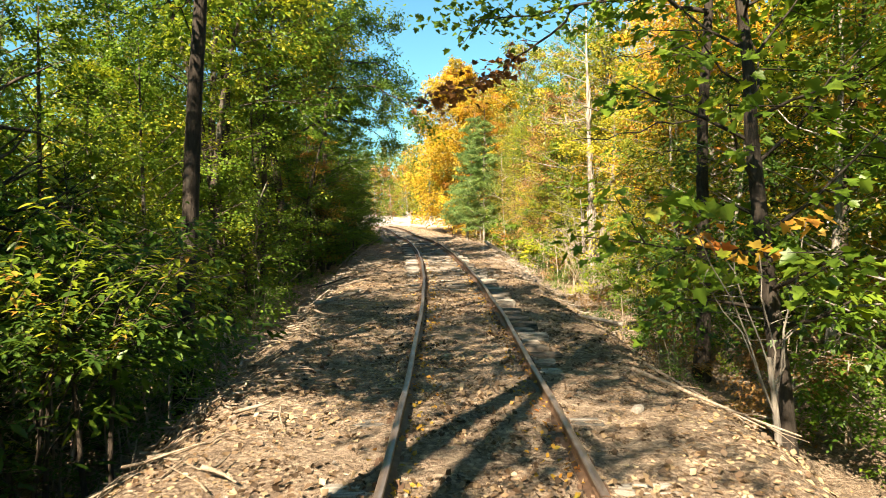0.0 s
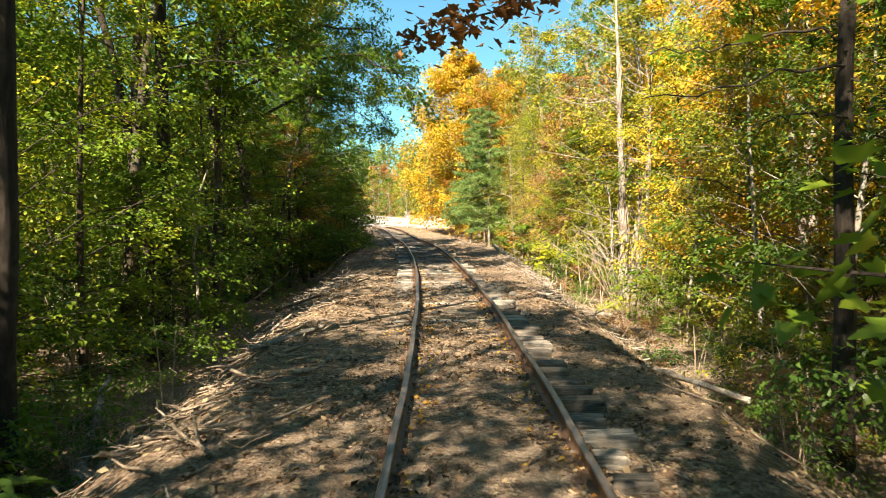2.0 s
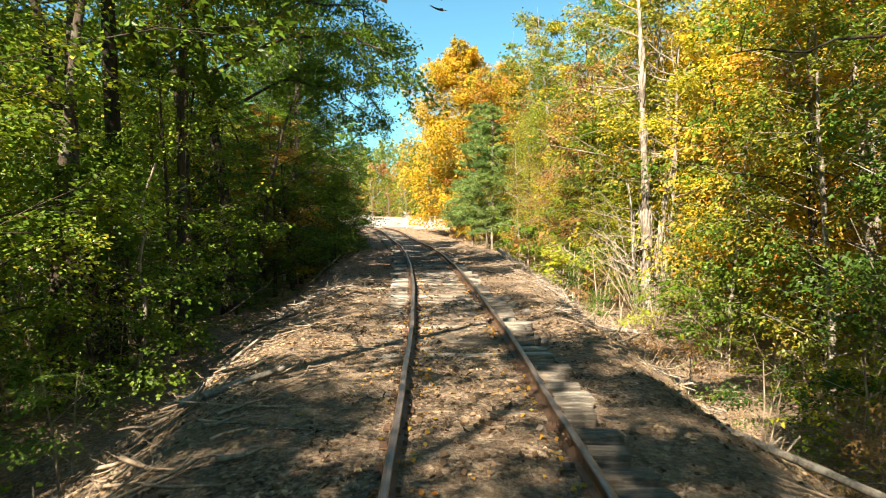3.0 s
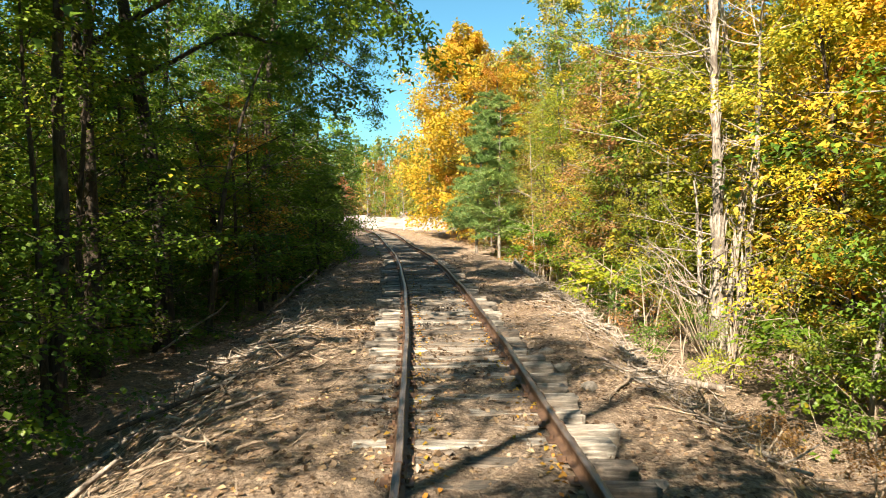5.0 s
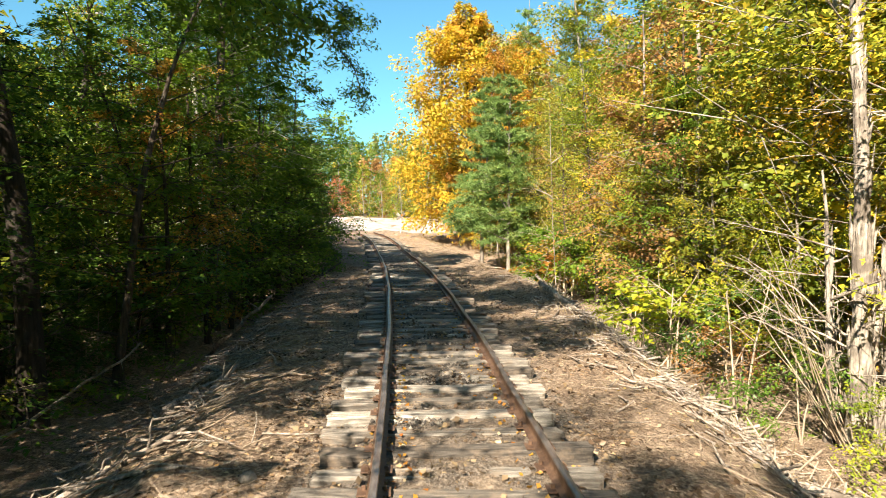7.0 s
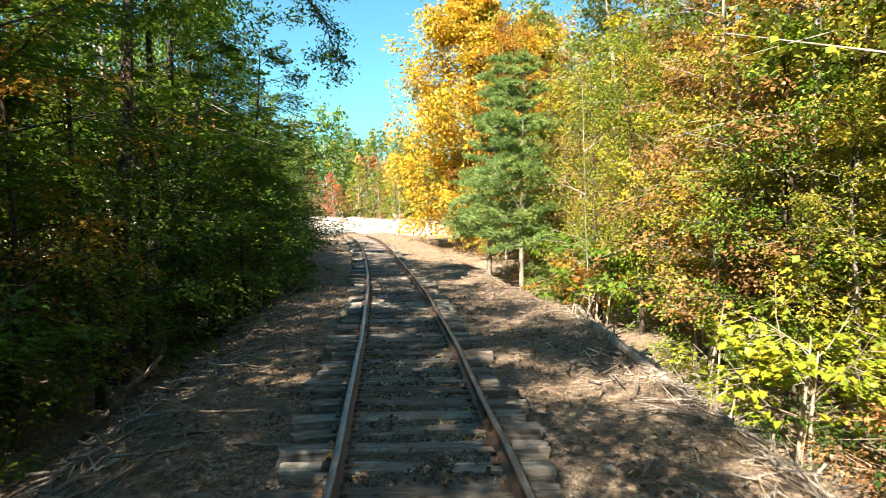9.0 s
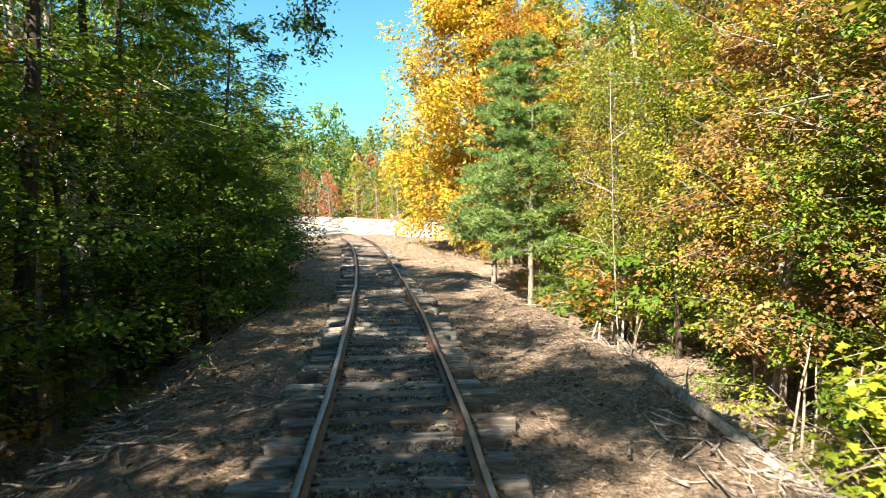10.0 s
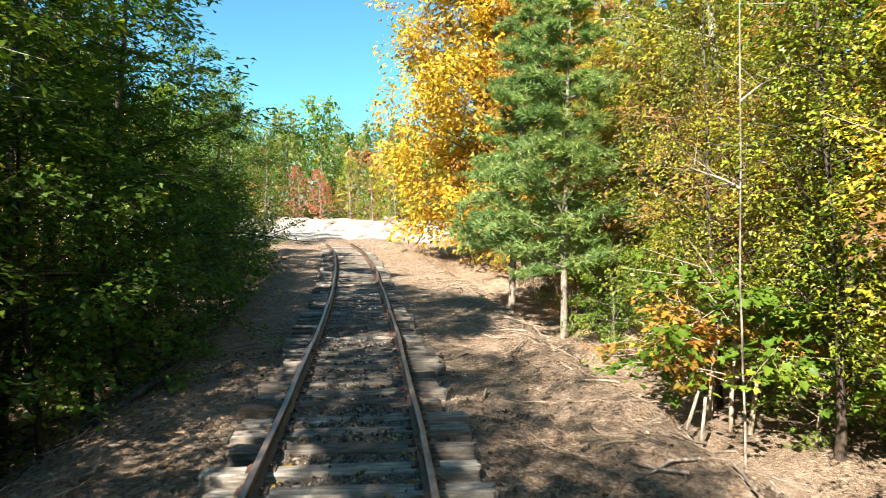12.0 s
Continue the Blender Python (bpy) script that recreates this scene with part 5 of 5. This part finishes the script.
leaning_pole((-4.2, 13.4, float(gz(-4.2, 13.4)) + 0.02), (-4.75, 15.4, -0.35), 0.07, 62, "pale broken pole leaning in the undergrowth")
leaning_pole((-7.2, 31.0, float(gz(-7.2, 31.0)) + 0.03), (-6.3, 34.4, -0.55), 0.035, 63, "long thin pale pole on the dark bank")


def stone_data(seed):
    rng = random.Random(seed)
    bm = bmesh.new()
    bmesh.ops.create_icosphere(bm, subdivisions=2, radius=0.5)
    f = [Vector((rng.gauss(0, 1), rng.gauss(0, 1), rng.gauss(0, 1))).normalized() for _ in range(9)]
    for v in bm.verts:
        for n in f:
            d = v.co.dot(n)
            if d > 0.36:
                v.co -= n * (d - 0.36)
        v.co *= 1 + rng.uniform(-0.03, 0.03)
    me = bpy.data.meshes.new("stone")
    bm.to_mesh(me)
    bm.free()
    me.materials.append(STONE)
    return me


STONES = [stone_data(i) for i in range(4)]
for x, y, s in ((1.55, 24.4, 0.3), (1.75, 23.4, 0.24), (1.5, 25.6, 0.2), (1.65, 20.1, 0.18), (2.0, 7.2, 0.16), (-1.9, 26.2, 0.16), (1.3, 33.0, 0.14), (-2.5, 41.0, 0.2), (1.1, 39.2, 0.15), (-5.1, 43.8, 0.22)):
    st = new("stone", STONES[rs.randrange(4)])
    st.matrix_basis = Matrix.Translation((x, y, float(gz(x, y)) + 0.05 * s)) @ pose(0, 0, 0, rs.uniform(-15, 15), rs.uniform(-15, 15), rs.uniform(0, 360)) @ Matrix.Diagonal((s * 1.3, s, s * 0.8, 1))
    tagged(st, "pale grey stone beside the railway ties", "stone", "stones by the track")

for x, y, h, rx_, ry_ in ((4.0, 49.3, 0.95, 4, 3), (3.78, 49.6, 0.98, -3, 17)):
    w = Wood()
    rng = np.random.RandomState(int(x * 100))
    q = curl((0, 0, -0.25), (0, 0, 1), h + 0.25, 7, rng, 0.02)
    w.tube(np.concatenate([q, q[-1:] + (0, 0, 0.01)]), [0.035, 0.036, 0.034, 0.033, 0.032, 0.03, 0.028, 0.002], 7)
    ob = new("stake", w.data("stake", BARK["bare"]))
    ob.matrix_basis = pose(x, y, float(gz(x, y)), rx_, ry_, 0)
    tagged(ob, "bleached wooden stake leaning at the foot of the bank", "stake", "stakes by the bank")


def sign_post():
    x, y = -4.15, 86.5
    ob = tree_base("sign_post", x, y, "white post with a small weathered board by the road", "sign")
    post = part("post", box_data("post", (0.1, 0.1, 1.7), PAINT, 0.008), ob)
    post.location = (0, 0, 0.55)
    for i, (z, t) in enumerate(((1.45, 38), (1.47, -38))):
        b = part("board", box_data("board", (0.95, 0.03, 0.2), TIE, 0.006), ob, "dark weathered board")
        b.matrix_basis = pose(0, -0.066 - 0.032 * i, z, 0, t, 0)


sign_post()


# ---- litter ----
def on_ground(n, seed, y0, y1, side, spread, floor=0.0, bias=1.0):
    rng = np.random.RandomState(seed)
    y = y0 + (y1 - y0) * rng.rand(n) ** bias
    u = side + rng.normal(0, spread, n) + np.sign(rng.rand(n) - 0.5) * floor
    x = cx(y) + u
    return rng, np.stack([x, y, gz(x, y) + 0.012], 1)


rng, pos = on_ground(34000, 41, 3, 58, 0.0, 2.3, 0.0, 1.5)
keep = waves(pos[:, 0], pos[:, 1], 61, 3.0) + 0.5 * waves(pos[:, 0], pos[:, 1], 62, 0.8) > 0.05 + 0.3 * smooth(30, 42, pos[:, 1])
leaves = new("fallen_leaves", leaves_data("fallen_leaves", pos[keep], 0.055, FALLEN, rng, 0.3, "oval"))
tagged(leaves, "dry brown and tan fallen leaves over the track", "leaves", kind="stuff")
rng, pos = on_ground(9000, 42, 4, 60, 0.0, 1.4, 3.6, 1.2)
leaves = new("fallen_leaves", leaves_data("fallen_leaves", pos, 0.08, FALLEN, rng, 0.35, "oval"))
tagged(leaves, "dry brown fallen leaves down both banks", "leaves", kind="stuff")
rng, pos = on_ground(42000, 44, 3, 50, 0.0, 2.5, 0.0, 1.6)
keep = waves(pos[:, 0], pos[:, 1], 63, 1.6) + 0.6 * waves(pos[:, 0], pos[:, 1], 64, 0.5) > 0.0
leaves = new("fallen_leaves", leaves_data("fallen_leaves", pos[keep], 0.07, DUFF, rng, 0.75, "oval"))
tagged(leaves, "curled dark brown leaves and bark scraps in drifts", "leaves", kind="stuff")
# bright leaves caught along the rails
rng, pos = on_ground(1500, 43, 4, 45, 0.0, 0.12, 0.62, 1.3)
leaves = new("fallen_leaves", leaves_data("fallen_leaves", pos + np.array([0, 0, 0.02]), 0.06, LEAF["orange"], rng, 0.4, "oval"))
tagged(leaves, "orange leaves caught along the rails", "leaves", kind="stuff")


def blades(n, seed, y0, y1, side, spread, size, label, name="dry_grass", wide=3.0, mat=None):
    rng, pos = on_ground(n, seed, y0, y1, side, spread)
    clump = waves(pos[:, 0], pos[:, 1], seed, 1.3) > -0.05
    pos = pos[clump]
    me = leaves_data(name, pos, size, mat or GRASS, rng, 0.6, "needle", None, -1.6)
    tagged(new(name, me), label, "grass", kind="stuff")


blades(6000, 51, 14, 36, 4.3, 0.7, 0.2, "straw-coloured dry grass and weeds along the sunny bank")
blades(900, 52, 14, 60, -4.0, 0.7, 0.16, "thin dry grass along the shaded bank")
blades(1800, 53, 60, 84, 4.0, 1.6, 0.25, "pale dry grass near the road")


def twig_litter(n, seed, y0, y1, side, spread, size, wide):
    """Thin dead twigs and stalks strewn over the bank."""
    rng, pos = on_ground(n, seed, y0, y1, side, spread)
    me = leaves_data("twig_litter", pos, size, BARK["dead"], rng, 0.16, "needle", None, -0.12)
    co = np.empty(len(me.vertices) * 3, np.float32)
    me.vertices.foreach_get("co", co)
    co = co.reshape(-1, 3, 3)
    mid = (co[:, 0] + co[:, 1]) / 2
    co[:, 0], co[:, 1] = mid + (co[:, 0] - mid) * wide, mid + (co[:, 1] - mid) * wide
    me.vertices.foreach_set("co", co.reshape(-1))
    tagged(new("twig_litter", me), "grey-brown dead twigs strewn over the bank", "twigs", kind="stuff")


twig_litter(3000, 71, 22, 46, 4.3, 0.7, 0.4, 0.8)
twig_litter(2600, 72, 8, 60, -3.4, 0.8, 0.34, 0.8)
twig_litter(1600, 73, 5, 60, 2.4, 0.8, 0.2, 0.9)


def brush(n, seed, y0, y1, side, spread, length, rise, mat, label):
    """A tangle of dead sticks lying over one another."""
    rng, pos = on_ground(n, seed, y0, y1, side, spread)
    pos = pos[waves(pos[:, 0], pos[:, 1], seed, 2.2) > -0.25]
    w = Wood()
    for p in pos:
        L = length * rng.uniform(0.4, 1.3)
        a = rng.normal(0.9 if side < 0 else 2.0, 1.0)
        d = np.array([math.cos(a), math.sin(a), rng.normal(0.05, rise)])
        q = p + np.outer(np.linspace(-0.4, 0.6, 4) * L, d) + rng.normal(0, 0.03 * L, (4, 3))
        q[:, 2] = np.maximum(q[:, 2], gz(q[:, 0], q[:, 1]) + 0.005) + rng.uniform(0, 0.07)
        w.tube(q, np.linspace(1, 0.4, 4) * rng.uniform(0.006, 0.026), 4)
    tagged(new("brush_pile", w.data("brush_pile", mat)), label, "brush", kind="stuff")


brush(520, 91, 22, 42, -3.5, 0.7, 0.75, 0.18, BARK["bare"], "tangle of bleached sticks on the shaded bank")
brush(420, 92, 21, 46, -3.9, 0.9, 0.6, 0.25, BARK["dead"], "grey-brown brush on the shaded bank")
brush(520, 93, 19, 44, 4.2, 0.6, 0.7, 0.22, BARK["bare"], "tangle of bleached sticks on the sunny bank")
brush(900, 98, 23, 38, 3.9, 0.75, 0.55, 0.2, BARK["bare"], "bleached sticks and bark strewn over the sunny bank")
brush(260, 94, 22, 44, 4.9, 0.5, 0.7, 0.9, BARK["twig"], "upright dry stalks along the sunny bank")
brush(380, 95, 5, 22, -3.2, 0.7, 0.5, 0.2, BARK["dead"], "grey-brown dead sticks on the shaded bank")
brush(300, 96, 44, 66, 3.4, 0.7, 0.6, 0.2, BARK["dead"], "grey-brown dead sticks on the bank")


def ballast(n, seed, y0, y1, label):
    """Dark cinders and pebbles between the ties."""
    rng = np.random.RandomState(seed)
    y = y0 + (y1 - y0) * rng.rand(n) ** 1.2
    u = np.clip(rng.normal(0, 0.55, n), -1.4, 1.4)
    x = cx(y) + u
    keep = waves(x, y, seed, 1.4) + 0.9 * smooth(y0, y0 + 12, y) > 0.25
    x, y = x[keep], y[keep]
    s = rng.uniform(0.012, 0.034, len(x))
    base = np.array([(1, 0, 0), (-1, 0, 0), (0, 1, 0), (0, -1, 0), (0, 0, 0.8), (0, 0, -0.8)], float)
    v = np.stack([x, y, gz(x, y) + 0.004], 1)[:, None] + s[:, None, None] * (base[None] + rng.normal(0, 0.25, (len(x), 6, 3)))
    tri = np.array([(0, 2, 4), (2, 1, 4), (1, 3, 4), (3, 0, 4), (2, 0, 5), (1, 2, 5), (3, 1, 5), (0, 3, 5)])
    f = (tri[None] + (np.arange(len(x)) * 6)[:, None, None]).reshape(-1, 3)
    tagged(new("ballast", mesh_of("ballast", v.reshape(-1, 3), f, [CINDER])), label, "gravel", kind="stuff")


ballast(11000, 97, 27, 58, "dark cinders and pebbles between the railway ties")


def dead_sapling():
    """A thin pale stem, bent and broken, standing on the bank."""
    x, y = -5.9, 21.4
    ob = tree_base("dead_sapling", x, y, "thin bleached dead stem bent over the shaded bank", "dead tree")
    rng = np.random.RandomState(15)
    w = Wood()
    k = np.linspace(0, 1, 14)
    q = np.stack([0.45 * k + 0.12 * np.sin(7 * k), 0.3 * np.sin(3 * k), -0.2 + 4.6 * k], 1) + rng.normal(0, 0.03, (14, 3))
    w.tube(q, np.linspace(0.05, 0.02, 14), 7)
    part("stem", w.data("stem", BARK["bare"]), ob)
    for i in (2, 3, 5, 7, 9):
        b = Wood()
        b.tube(curl(q[i], (rng.normal(0, 1), rng.normal(0, 1), 0.5), rng.uniform(0.5, 1.3), 6, rng, 0.2), np.linspace(0.014, 0.004, 6), 4)
        part("twig", b.data("twig", BARK["bare"]), ob)



def dead_pole():
    """A tall dead trunk on the shaded side, almost without limbs."""
    x, y = -6.9, 20.7
    ob = tree_base("dead_tree", x, y, "tall dark dead trunk with a few broken limbs", "dead tree")
    rng = np.random.RandomState(18)
    w = Wood()
    q = curl((0, 0, -0.3), (0.01, 0, 1), 10.5, 16, rng, 0.02)
    w.tube(q, np.linspace(0.15, 0.05, 16) * rng.uniform(0.92, 1.08, 16), 9)
    part("trunk", w.data("trunk", BARK["brown"]), ob)
    for i in (5, 7, 8, 10, 12, 13):
        a = rng.uniform(0, 6.28)
        b = Wood()
        b.tube(curl(q[i], (math.cos(a), math.sin(a), 0.3), rng.uniform(0.4, 1.5), 6, rng, 0.15), np.linspace(0.03, 0.006, 6), 5)
        part("limb", b.data("limb", BARK["brown"]), ob)


dead_sapling()
dead_pole()
